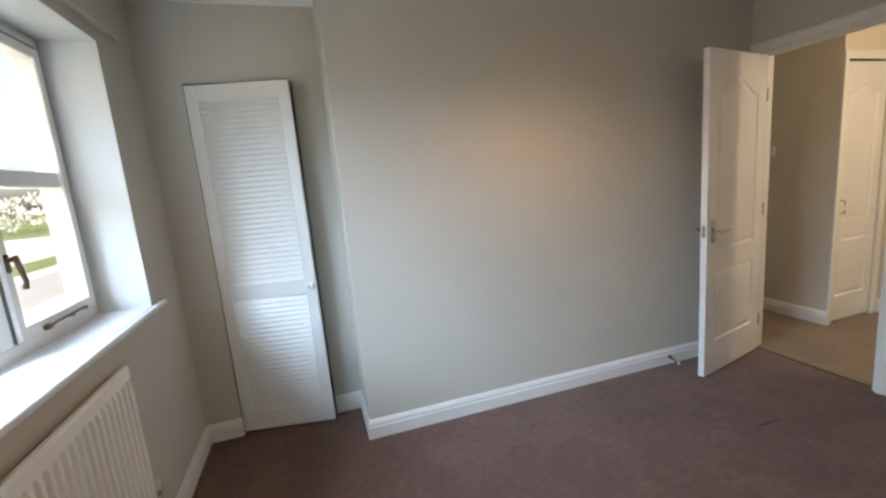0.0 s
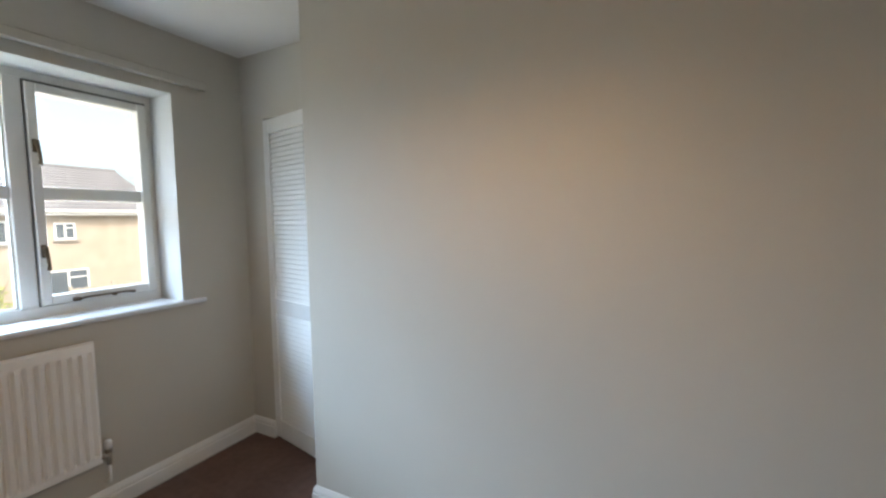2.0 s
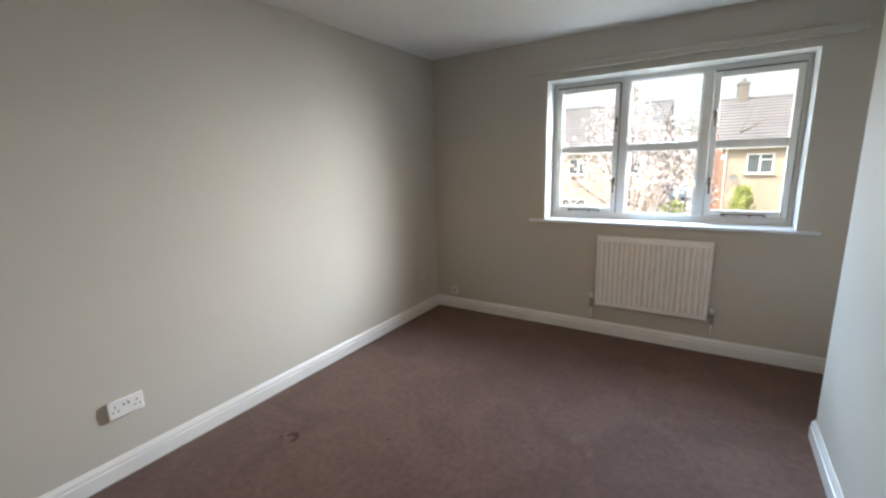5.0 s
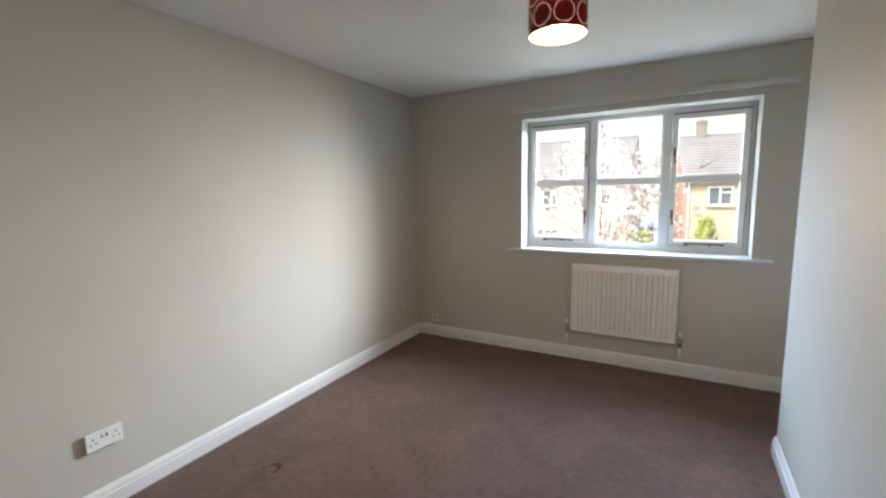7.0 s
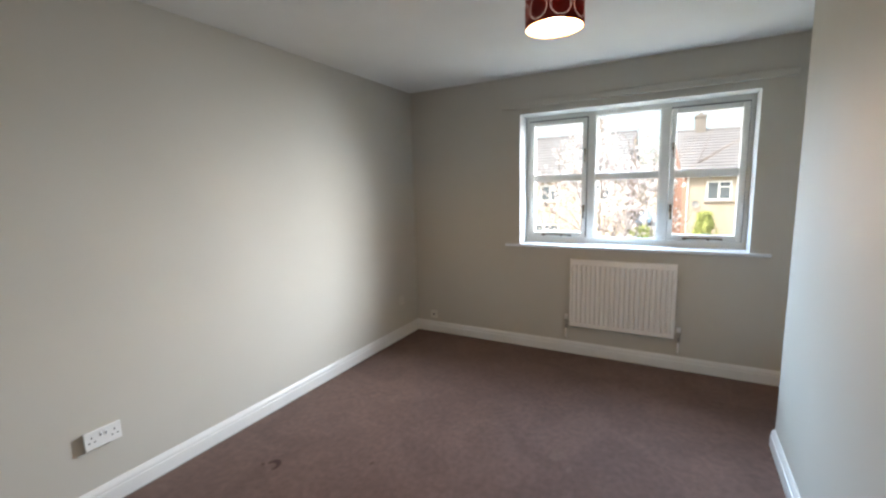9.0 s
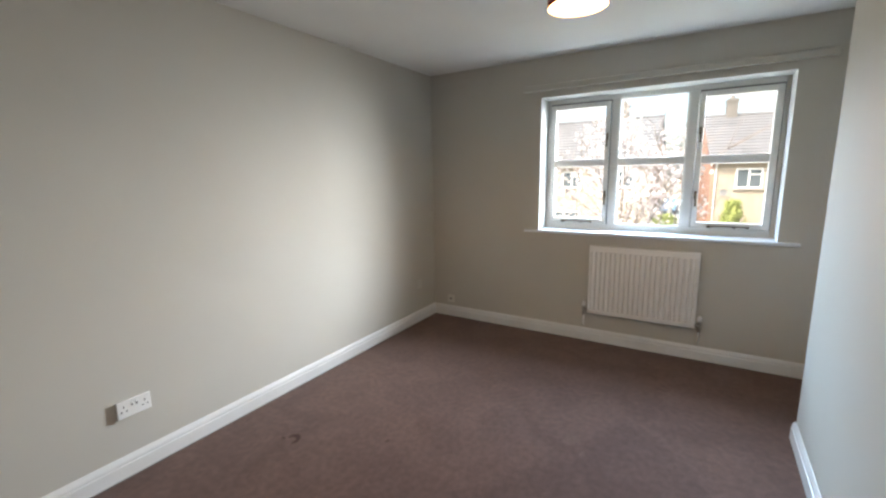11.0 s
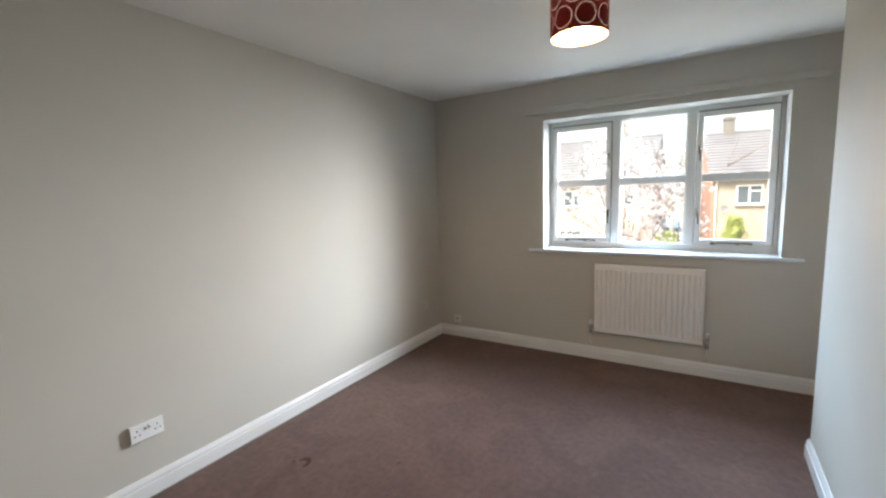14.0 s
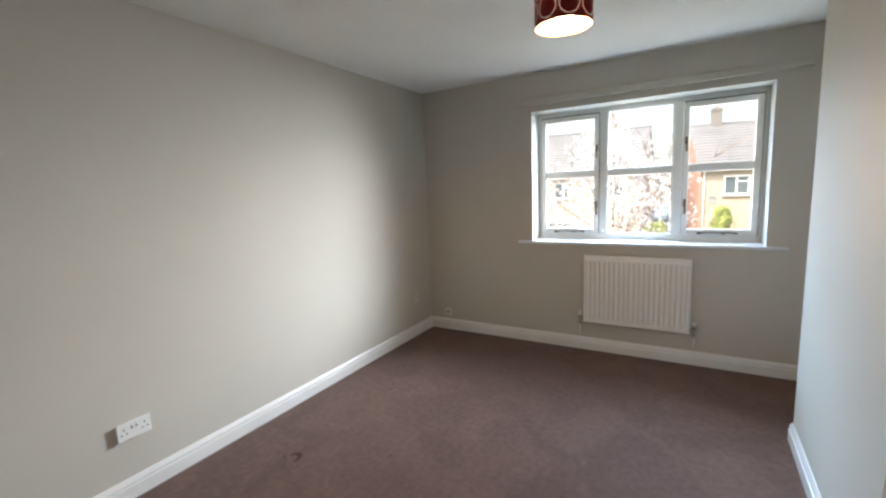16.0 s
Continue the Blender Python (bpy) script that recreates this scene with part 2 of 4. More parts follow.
structure("floor_underlay", one_box(WX - 0.3, 3.074, SY - 0.2, RY + 0.6, -0.2, -0.012), LINING, "dark underlay in the gap along the skirting", "floor")
structure("floor", one_box(WX + 0.023, 3.075, SY + 0.024, RY + 0.6, -0.0118, 0.0, 0.003), CARPET, "worn brown cut-pile carpet wall to wall", "floor")
structure("floor_hall", one_box(3.075, 4.75, -1.2, 3.6, -0.2, 0.002), HALL_CARPET, "tan carpet on the landing", "floor")
structure("wall_lower_storey", one_box(WX - 0.3, 4.75, -1.2, 3.6, -2.75, -0.2), LINING, "plain walls of the storey below", "wall")
structure("ceiling", one_box(WX - 0.3, 4.75, -1.2, 3.6, H, H + 0.2), CEIL, "plain white painted ceiling", "ceiling")

bm = bmesh.new()
box(bm, WX - 0.30, WX, SY - 0.2, WIN_Y0, 0, H)
box(bm, WX - 0.30, WX, WIN_Y1, RY + 0.6, 0, H)
box(bm, WX - 0.30, WX, WIN_Y0, WIN_Y1, 0, WIN_Z0)
box(bm, WX - 0.30, WX, WIN_Y0, WIN_Y1, WIN_Z1, H)
structure("wall_west", bm, WALL, "greige painted wall with a window opening", "wall")
bm = bmesh.new()
for y0, y1, z0, z1 in ((WIN_Y0, WIN_Y0 + 0.003, WIN_Z0, WIN_Z1), (WIN_Y1 - 0.003, WIN_Y1, WIN_Z0, WIN_Z1), (WIN_Y0, WIN_Y1, WIN_Z1 - 0.003, WIN_Z1)):
    box(bm, WX - 0.29, WX + 0.002, y0, y1, z0, z1)
structure("trim_window_reveal", bm, REVEAL, "white painted plaster window reveal", "trim")
structure("wall_south", one_box(WX, EX2, SY - 0.2, SY, 0, H), WALL, "greige painted wall", "wall")
bm = bmesh.new()
ns = [[bm.verts.new((x, y, z)) for x, y in ((PX, NY), (EX2, NYE), (EX2, RY + 0.6), (PX, RY + 0.6))] for z in (0, H)]
bm.faces.new(ns[0])
bm.faces.new(ns[1])
for k in range(4):
    bm.faces.new((ns[0][k], ns[0][(k + 1) % 4], ns[1][(k + 1) % 4], ns[1][k]))
structure("wall_north", bm, WALL, "greige painted wall that stands forward beside a recess", "wall")
bm = bmesh.new()
box(bm, WX, CUP_X0, RY, RY + 0.10, 0, H)
box(bm, CUP_X1, PX, RY, RY + 0.10, 0, H)
box(bm, CUP_X0, CUP_X1, RY, RY + 0.10, CUP_Z, H)
structure("wall_recess", bm, WALL, "greige recess wall with a cupboard opening", "wall")
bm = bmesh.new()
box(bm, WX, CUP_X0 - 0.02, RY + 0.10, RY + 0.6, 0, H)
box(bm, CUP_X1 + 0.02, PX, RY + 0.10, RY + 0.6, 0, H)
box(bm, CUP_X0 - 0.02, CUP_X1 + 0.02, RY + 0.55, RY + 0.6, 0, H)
structure("wall_cupboard_inside", bm, LINING, "dark grey-brown inside of a built-in cupboard", "wall")
bm = bmesh.new()
box(bm, EX, EX2, SY, OP_Y0, 0, H)
box(bm, EX, EX2, OP_Y1, NYE + 0.001, 0, H)
box(bm, EX, EX2, OP_Y0, OP_Y1, OP_Z, H)
structure("wall_east", bm, WALL, "greige painted wall with a doorway", "wall")
structure("wall_hall_skin", one_box(EX2, EX2 + 0.004, -1.2, OP_Y0 - 0.08, 0, H), HALL, "cream painted landing wall", "wall")

# landing
HX, CUPY = 3.880, 2.090
structure("wall_hall_side", one_box(HX, HX + 0.03, CUPY + 0.06, 3.4, 0, H), HALL, "cream painted landing wall", "wall")
bm = bmesh.new()
box(bm, HX, 3.915, CUPY, CUPY + 0.06, 0, H)
box(bm, 4.405, 4.60, CUPY, CUPY + 0.06, 0, H)
box(bm, 3.915, 4.405, CUPY, CUPY + 0.06, 1.995, H)
structure("wall_hall_cupboard", bm, HALL, "cream painted wall round an airing cupboard", "wall")
structure("wall_hall_cupboard_inside", one_box(HX + 0.03, 4.5, CUPY + 0.062, CUPY + 0.082, 0, H), LINING, "dark inside of the airing cupboard", "wall")
structure("wall_hall_east", one_box(4.50, 4.60, -1.2, CUPY, 0, H), HALL, "cream painted landing wall", "wall")
structure("wall_hall_north", one_box(EX2, HX, 3.3, 3.4, 0, H), HALL, "cream painted landing wall", "wall")
structure("wall_hall_south", one_box(EX2, 4.5, -1.2, -1.1, 0, H), HALL, "cream painted landing wall", "wall")

SKIRT = ((0, 0), (0.017, 0), (0.017, 0.068), (0.0118, 0.071), (0.0118, 0.077), (0.0145, 0.080), (0.0125, 0.090), (0.006, 0.103), (0.004, 0.107), (0, 0.108))


def skirting(name, p, q, inward, mitre0=0, mitre1=0):
    """A moulded board from p to q on the plan; a mitre of 1 shortens an inner corner, -1 lengthens an outer one."""
    p, q, n = Vector((*p, 0)), Vector((*q, 0)), Vector((*inward, 0))
    d = (q - p).normalized()
    bm = bmesh.new()
    a = [bm.verts.new(p + n * u + d * u * mitre0 + Vector((0, 0, w))) for u, w in SKIRT]
    b = [bm.verts.new(q + n * u - d * u * mitre1 + Vector((0, 0, w))) for u, w in SKIRT]
    k = len(SKIRT)
    for i in range(k):
        bm.faces.new((a[i], a[(i + 1) % k], b[(i + 1) % k], b[i]))
    bm.faces.new(a)
    bm.faces.new(b)
    return structure(name, bm, WHITE, "white gloss moulded skirting board", "skirting board")


skirting("baseboard_west", (WX, SY), (WX, RY), (1, 0), 1, 1)
skirting("baseboard_south", (EX, SY), (WX, SY), (0, 1), 1, 1)
skirting("baseboard_recess_left", (WX, RY), (CUP_X0, RY), (0, -1), 1, 0)
skirting("baseboard_recess_right", (CUP_X1, RY), (PX, RY), (0, -1), 0, 1)
skirting("baseboard_pier", (PX, RY), (PX, NY), (-1, 0), 1, -1)
skirting("baseboard_north", (PX, NY), (EX, NYE + 0.0015), (0, -1), -1, 1)
skirting("baseboard_east", (EX, OP_Y0 - 0.045), (EX, SY), (-1, 0), 0, 1)
skirting("baseboard_hall_side", (HX, 3.3), (HX, CUPY), (-1, 0), 0, -1)
skirting("baseboard_hall_east", (4.5, CUPY), (4.5, -1.1), (-1, 0), 0, 0)

# doorway: lining, stops and architraves
LIN = 0.028
bm = bmesh.new()
box(bm, EX - 0.002, EX2 + 0.002, OP_Y0, OP_Y0 + LIN, 0, OP_Z, 0.002)
box(bm, EX - 0.002, EX2 + 0.002, OP_Y1 - LIN, OP_Y1, 0, OP_Z, 0.002)
box(bm, EX - 0.002, EX2 + 0.002, OP_Y0 + LIN, OP_Y1 - LIN, OP_Z - LIN, OP_Z, 0.002)
for y0, y1, z0, z1 in ((OP_Y0 + LIN, OP_Y0 + LIN + 0.012, 0, OP_Z - LIN), (OP_Y1 - LIN - 0.012, OP_Y1 - LIN, 0, OP_Z - LIN), (OP_Y0 + LIN + 0.012, OP_Y1 - LIN - 0.012, OP_Z - LIN - 0.012, OP_Z - LIN)):
    box(bm, EX + 0.045, EX + 0.08, y0, y1, z0, z1)
structure("trim_door_lining", bm, WHITE, "white gloss door lining with stops", "door frame")


def architrave(name, xf, side, y0, y1, top):
    """A moulded surround on the face x = xf of a wall; side -1 stands towards -x."""
    bm = bmesh.new()
    for w, t in ((0.055, 0.012), (0.038, 0.018)):
        xs = sorted((xf, xf + side * t))
        box(bm, *xs, y0 - w, y0, 0, top + w, 0.003)
        box(bm, *xs, y1, y1 + w, 0, top + w, 0.003)
        box(bm, *xs, y0, y1, top, top + w, 0.003)
    return structure(name, bm, WHITE, "white gloss moulded architrave", "architrave")


architrave("trim_architrave_room", EX, -1, OP_Y0 + 0.012, OP_Y1 - 0.012, OP_Z - 0.012)
architrave("trim_architrave_hall", EX2 + 0.004, 1, OP_Y0 + 0.012, OP_Y1 - 0.012, OP_Z - 0.012)
structure("trim_carpet_bar", one_box(3.068, 3.082, OP_Y0 + LIN, OP_Y1 - LIN, 0.002, 0.007, 0.002), BRASS, "dull brass carpet bar across the doorway", "threshold")

# ---------------------------------------------------------------- window
win = thing("window_1", "white painted three-light casement window with brass furniture", "window", kind="structure")
FX0, FX1 = -0.865, -0.793
M1, M2, M3, M4 = 0.985, 1.050, 1.537, 1.602       # the two mullions
Z0, Z1 = 0.948, 2.067
bm = bmesh.new()
box(bm, FX0, FX1, WIN_Y0 + 0.003, 0.479, Z0, Z1, 0.003)
box(bm, FX0, FX1, 2.108, WIN_Y1 - 0.003, Z0, Z1, 0.003)
box(bm, FX0, FX1, 0.479, 2.108, Z1 - 0.038, Z1, 0.003)
box(bm, FX0, FX1, 0.479, 2.108, Z0, Z0 + 0.050, 0.003)
box(bm, FX0, FX1, M1, M2, Z0 + 0.05, Z1 - 0.038, 0.004)
box(bm, FX0, FX1, M3, M4, Z0 + 0.05, Z1 - 0.038, 0.004)
for y0, y1 in ((0.479, 0.500), (0.966, M1), (M4, 1.621), (2.087, 2.108)):   # rebates behind the sashes
    box(bm, FX0 - 0.002, FX0 + 0.014, y0, y1, Z0 + 0.05, Z1 - 0.038)
for y0, y1 in ((0.500, 0.966), (1.621, 2.087)):
    box(bm, FX0 - 0.002, FX0 + 0.014, y0, y1, Z0 + 0.05, Z0 + 0.072)
    box(bm, FX0 - 0.002, FX0 + 0.014, y0, y1, Z1 - 0.060, Z1 - 0.038)
part("window_frame", bm, UPVC, win)
BAR0, BAR1 = 1.492, 1.552


def light(y0, y1, z0, z1, gx):
    """Two panes, one over the other."""
    for a, b in ((z0, BAR0), (BAR1, z1)):
        p = part("pane", one_box(gx - 0.002, gx + 0.002, y0 - 0.006, y1 + 0.006, a - 0.004, b + 0.004), GLASS, win)
        p.visible_shadow = False


bm = bmesh.new()
box(bm, FX0 + 0.02, FX1 - 0.004, M2, M3, BAR0, BAR1, 0.006, 2)
part("glazing_bar", bm, UPVC, win)
bm = bmesh.new()
for a, b, c, d in ((M2, M2 + 0.010, Z0 + 0.05, Z1 - 0.038), (M3 - 0.010, M3, Z0 + 0.05, Z1 - 0.038), (M2, M3, Z0 + 0.05, Z0 + 0.058), (M2, M3, Z1 - 0.044, Z1 - 0.038)):
    box(bm, -0.825, -0.808, a, b, c, d, 0.002)
part("glazing_bead", bm, UPVC, win)
light(M2 + 0.004, M3 - 0.004, Z0 + 0.054, Z1 - 0.040, -0.832)


def casement(y0, y1, g0, g1, inner):
    """An opening sash with two handles on the stile beside the mullion and a stay on its foot."""
    s0, s1 = -0.842, -0.776
    bm = bmesh.new()
    box(bm, s0, s1, y0, g0, 1.002, 2.018, 0.005, 2)
    box(bm, s0, s1, g1, y1, 1.002, 2.018, 0.005, 2)
    box(bm, s0, s1, g0, g1, 1.002, 1.044, 0.005, 2)
    box(bm, s0, s1, g0, g1, 1.978, 2.018, 0.005, 2)
    box(bm, s0, s1 - 0.012, g0, g1, BAR0, BAR1, 0.006, 2)
    sash = part("sash", bm, UPVC, win)
    # added dark strips that draw the shaded gap between sash and frame
    bm = bmesh.new()
    box(bm, s0, s1 - 0.012, y0 - 0.0030, y0 - 0.0005, 0.999, 2.029)
    box(bm, s0, s1 - 0.012, y1 + 0.0005, y1 + 0.0030, 0.999, 2.029)
    box(bm, s0, s1 - 0.008, y0, y1, 2.0185, 2.0285)
    part("sash_gap_strip", bm, GAP_SHADE, win, "dark grey strip painted as the shade in the gap round the sash")
    light(g0, g1, 1.044, 1.978, -0.830)
    for z in (1.255, 1.735):
        bm = bmesh.new()
        box(bm, s1, s1 + 0.006, inner - 0.011, inner + 0.011, z - 0.030, z + 0.030, 0.003)
        tube(bm, ((s1 + 0.004, inner, z + 0.01), (s1 + 0.026, inner, z + 0.012)), 0.008)
        tube(bm, ((s1 + 0.024, inner, z + 0.022), (s1 + 0.030, inner + 0.002, z - 0.02), (s1 + 0.036, inner + 0.004, z - 0.065), (s1 + 0.030, inner + 0.004, z - 0.085)), (0.009, 0.008, 0.007, 0.009))
        part("window_handle", bm, BRASS, sash, "aged brass casement handle", True)
    mid = (g0 + g1) / 2
    bm = bmesh.new()
    tube(bm, ((s1 + 0.012, mid - 0.12, 1.014), (s1 + 0.016, mid - 0.08, 1.020), (s1 + 0.016, mid + 0.09, 1.020), (s1 + 0.014, mid + 0.13, 1.015)), (0.006, 0.005, 0.005, 0.008))
    box(bm, s1, s1 + 0.018, mid - 0.135, mid - 0.105, 1.006, 1.024, 0.003)
    box(bm, s1, s1 + 0.014, mid + 0.03, mid + 0.05, 1.006, 1.017, 0.002)
    part("window_stay", bm, BRASS, sash, "aged brass casement stay", True)


casement(0.485, 0.979, 0.527, 0.942, 0.961)
casement(1.608, 2.102, 1.645, 2.060, 1.627)

bm = bmesh.new()
box(bm, FX1 + 0.001, WX + 0.001, WIN_Y0 + 0.0035, WIN_Y1 - 0.0035, WIN_Z0 + 0.001, 0.948)
box(bm, WX + 0.001, WX + 0.030, 0.318, 2.258, WIN_Z0 - 0.003, 0.948, 0.009, 3)
part("window_sill", bm, SILLW, win, "white gloss window board with projecting ends, the sky's blue put into its colour")

bm = bmesh.new()
box(bm, WX, WX + 0.032, 0.298, 2.322, 2.122, 2.168, 0.004)
tagged(part("curtain_batten", bm, WALL), "wall-coloured wooden curtain batten fixed over the window", "batten")

# ---------------------------------------------------------------- radiator
RY0, RY1, RZ0, RZ1 = 0.904, 1.698, 0.256, 0.842
rad = thing("radiator", "white enamelled panel radiator hung under the window", "radiator", (WX, (RY0 + RY1) / 2, RZ0))
W2, RH = (RY1 - RY0) / 2, RZ1 - RZ0
bm = bmesh.new()
flutes, pitch = 20, (2 * W2 - 0.05) / 20
prof = [(-W2, 0.040), (-W2 + 0.012, 0.046)]
for i in range(flutes):
    c = -W2 + 0.025 + pitch * (i + 0.5)
    prof += [(c - pitch * 0.45, 0.0330), (c - pitch * 0.20, 0.0525), (c + pitch * 0.20, 0.0525), (c + pitch * 0.45, 0.0330)]
prof += [(W2 - 0.012, 0.046), (W2, 0.040)]
rows = []
for z, k in ((0.0, 0), (0.006, 0.6), (0.034, 0.6), (0.046, 1), (RH - 0.060, 1), (RH - 0.046, 0.6), (RH - 0.008, 0.6), (RH, 0)):
    rows.append([bm.verts.new(((0.047 + (x - 0.047) * (k == 1) if k else 0.038) if abs(y) < W2 - 0.015 else (x if k else 0.036), y, z)) for y, x in prof])
for r, s in zip(rows, rows[1:]):
    for a in range(len(prof) - 1):
        bm.faces.new((r[a], r[a + 1], s[a + 1], s[a]))
back = [[bm.verts.new((0.026, y, z)) for y in (-W2, W2)] for z in (0.0, RH)]
bm.faces.new((back[0][0], back[1][0], back[1][1], back[0][1]))
bm.faces.new([back[0][0]] + [r[0] for r in rows] + [back[1][0]])
bm.faces.new([back[0][1]] + [r[-1] for r in rows] + [back[1][1]])
bm.faces.new(rows[-1] + [back[1][1], back[1][0]])
bm.faces.new(rows[0] + [back[0][1], back[0][0]])
part("radiator_panel", bm, RADW, rad)
for y in (-0.25, 0.25):
    part("wall_bracket", one_box(0.0, 0.027, y - 0.015, y + 0.015, 0.08, RH - 0.08, 0.002), RADW, rad)
for s in (-1, 1):
    y = s * (W2 + 0.028)
    bm = bmesh.new()
    tube(bm, ((0.033, s * (W2 - 0.01), 0.026), (0.033, y, 0.026)), 0.010)
    tube(bm, ((0.033, y, -0.02), (0.033, y, 0.042)), (0.012, 0.012))
    tube(bm, ((0.033, y, 0.040), (0.033, y, 0.075)), (0.015, 0.012))
    valve = part("valve", bm, DULL, rad, "small metal radiator valve", True)
    part("valve_cap", tube(bmesh.new(), ((0.033, y, 0.058), (0.033, y, 0.092), (0.033, y, 0.100)), (0.0165, 0.0155, 0.010), 12), PLASTIC, valve, "white plastic valve cap", True)
    bm = bmesh.new()
    tube(bm, ((0.033, y, -0.015), (0.033, y, -0.075), (0.028, y, -0.105), (0.005, y, -0.118)), 0.0075)
    part("pipe", bm, RADW, valve, "white painted pipe tail", True)

# ---------------------------------------------------------------- louvred cupboard door
LW, LH, LT = 0.527, 1.962, 0.028
lou = thing("louvre_door", "white painted louvred cupboard door standing slightly ajar", "door", (-0.397, 2.550, 0.020), -11.8)
ST = 0.062
part("stile", one_box(0, ST, 0, LT, 0, LH, 0.003), WHITE, lou)
part("stile", one_box(LW - ST, LW, 0, LT, 0, LH, 0.003), WHITE, lou)
for z0, z1 in ((0, 0.115), (0.795, 0.885), (LH - 0.085, LH)):
    part("rail", one_box(ST, LW - ST, 0.001, LT - 0.001, z0, z1, 0.002), WHITE, lou)
slat_me = None
for z0, z1 in ((0.115, 0.795), (0.885, LH - 0.085)):
    count = round((z1 - z0) / 0.0285)
    for i in range(count):
        z = z0 + (i + 0.5) * (z1 - z0) / count
        if slat_me is None:
            slat = part("slat", one_box(ST - 0.004, LW - ST + 0.004, -0.0205, 0.0205, -0.0028, 0.0028, 0.0012), WHITE, lou)
            slat_me = slat.data
        else:
            slat = new("slat", slat_me)
            slat.parent = lou
        slat.matrix_basis = pose(0, LT / 2, z, 66, 0, 0)
bm = bmesh.new()
tube(bm, ((LW - 0.030, 0, 0.848), (LW - 0.030, -0.010, 0.848)), 0.007)
tube(bm, ((LW - 0.030, -0.008, 0.848), (LW - 0.030, -0.014, 0.848), (LW - 0.030, -0.022, 0.848), (LW - 0.030, -0.026, 0.848)), (0.009, 0.014, 0.014, 0.008), 14)
part("knob", bm, PLASTIC, lou, "small white round knob", True)

# ---------------------------------------------------------------- bedroom door
DW, DH, DT = 0.686, 1.981, 0.036


def arch_panel(bm, x0, x1, z0, z1, rise, y, depth):
    """A recessed moulded field with a cambered head, on the face y of a leaf."""
    def outline(inset):
        pts = [(x0 + inset, z0 + inset), (x1 - inset, z0 + inset)]
        steps = 14 if rise else 1
        for i in range(steps + 1):
            u = i / steps
            x = x1 - inset + (x0 - x1 + 2 * inset) * u
            lift = rise * (0.5 - 0.5 * math.cos(2 * math.pi * u)) if rise else 0
            pts.append((x, z1 - inset + lift))
        return pts
    rings = []
    for inset, d in ((0.0, 0.0), (0.010, depth), (0.022, depth * 0.85), (0.040, depth * 0.15)):
        rings.append([bm.verts.new((x, y + d, z)) for x, z in outline(inset)])
    for r, s in zip(rings, rings[1:]):
        for k in range(len(r)):
            bm.faces.new((r[k], r[(k + 1) % len(r)], s[(k + 1) % len(s)], s[k]))
    bm.faces.new(rings[-1])


def moulded_leaf(w, h, t, panels):
    """A moulded leaf: slab core, and on both faces a skin with sunk panels."""
    bm = bmesh.new()
    for y, sgn in ((0.0, 1), (t, -1)):
        xs = sorted({0.0, w, *[p[0] for p in panels], *[p[1] for p in panels]})
        zs = sorted({0.0, h, *[p[2] for p in panels], *[p[3] + p[4] for p in panels]})
        for xa, xb in zip(xs, xs[1:]):
            for za, zb in zip(zs, zs[1:]):
                if any(p[0] <= xa and xb <= p[1] and p[2] <= za and zb <= p[3] + p[4] for p in panels):
                    continue
                bm.faces.new([bm.verts.new(c) for c in ((xa, y, za), (xb, y, za), (xb, y, zb), (xa, y, zb))])
        for x0, x1, z0, z1, rise in panels:
            arch_panel(bm, x0, x1, z0, z1, rise, y, 0.009 * sgn)
            if rise:
                steps = 14
                lo = [(x1 + (x0 - x1) * i / steps, z1 + rise * (0.5 - 0.5 * math.cos(2 * math.pi * i / steps))) for i in range(steps + 1)]
                for (xa, za), (xb, zb) in zip(lo, lo[1:]):
                    bm.faces.new([bm.verts.new(c) for c in ((xa, y, za), (xb, y, zb), (xb, y, z1 + rise + 1e-5), (xa, y, z1 + rise + 1e-5))])
    for a, b in (((0, 0), (w, 0)), ((w, 0), (w, h)), ((w, h), (0, h)), ((0, h), (0, 0))):
        bm.faces.new([bm.verts.new(c) for c in ((a[0], 0, a[1]), (b[0], 0, b[1]), (b[0], t, b[1]), (a[0], t, a[1]))])
    bmesh.ops.remove_doubles(bm, verts=bm.verts[:], dist=0.0002)
    return bm


# hinge line at the doorway's north jamb; the leaf runs from x = 0 (hinge) to its free edge
door = thing("door_1", "white moulded two-panel bedroom door standing wide open", "door", (EX - 0.005, OP_Y1 - LIN - 0.004, 0.010), 180 + 12.8, kind="structure")
leaf = part("leaf", moulded_leaf(DW, DH, DT, ((0.100, DW - 0.100, 0.805, 1.745, 0.085), (0.100, DW - 0.100, 0.215, 0.675, 0.0))), WHITE, door)
for y, sgn in ((0.0, -1), (DT, 1)):
    bm = bmesh.new()
    box(bm, DW - 0.085, DW - 0.045, *sorted((y, y + sgn * 0.006)), 0.860, 1.000, 0.003)
    tube(bm, ((DW - 0.062, y, 0.935), (DW - 0.062, y + sgn * 0.045, 0.935)), 0.010)
    tube(bm, ((DW - 0.055, y + sgn * 0.045, 0.935), (DW - 0.085, y + sgn * 0.050, 0.937), (DW - 0.135, y + sgn * 0.046, 0.932), (DW - 0.170, y + sgn * 0.046, 0.938)), (0.010, 0.011, 0.009, 0.008))
    part("lever_handle", bm, CHROME, door, "brushed chrome lever handle on a plate", True)
part("latch_plate", one_box(DW - 0.001, DW + 0.001, 0.008, DT - 0.008, 0.900, 0.970, 0.0004), CHROME, door, "chrome latch plate")
for z in (0.22, 1.0, 1.74):
    part("hinge", tube(bmesh.new(), ((-0.004, DT + 0.003, z - 0.04), (-0.004, DT + 0.003, z + 0.04)), 0.006), DULL, door, "dull metal butt hinge")

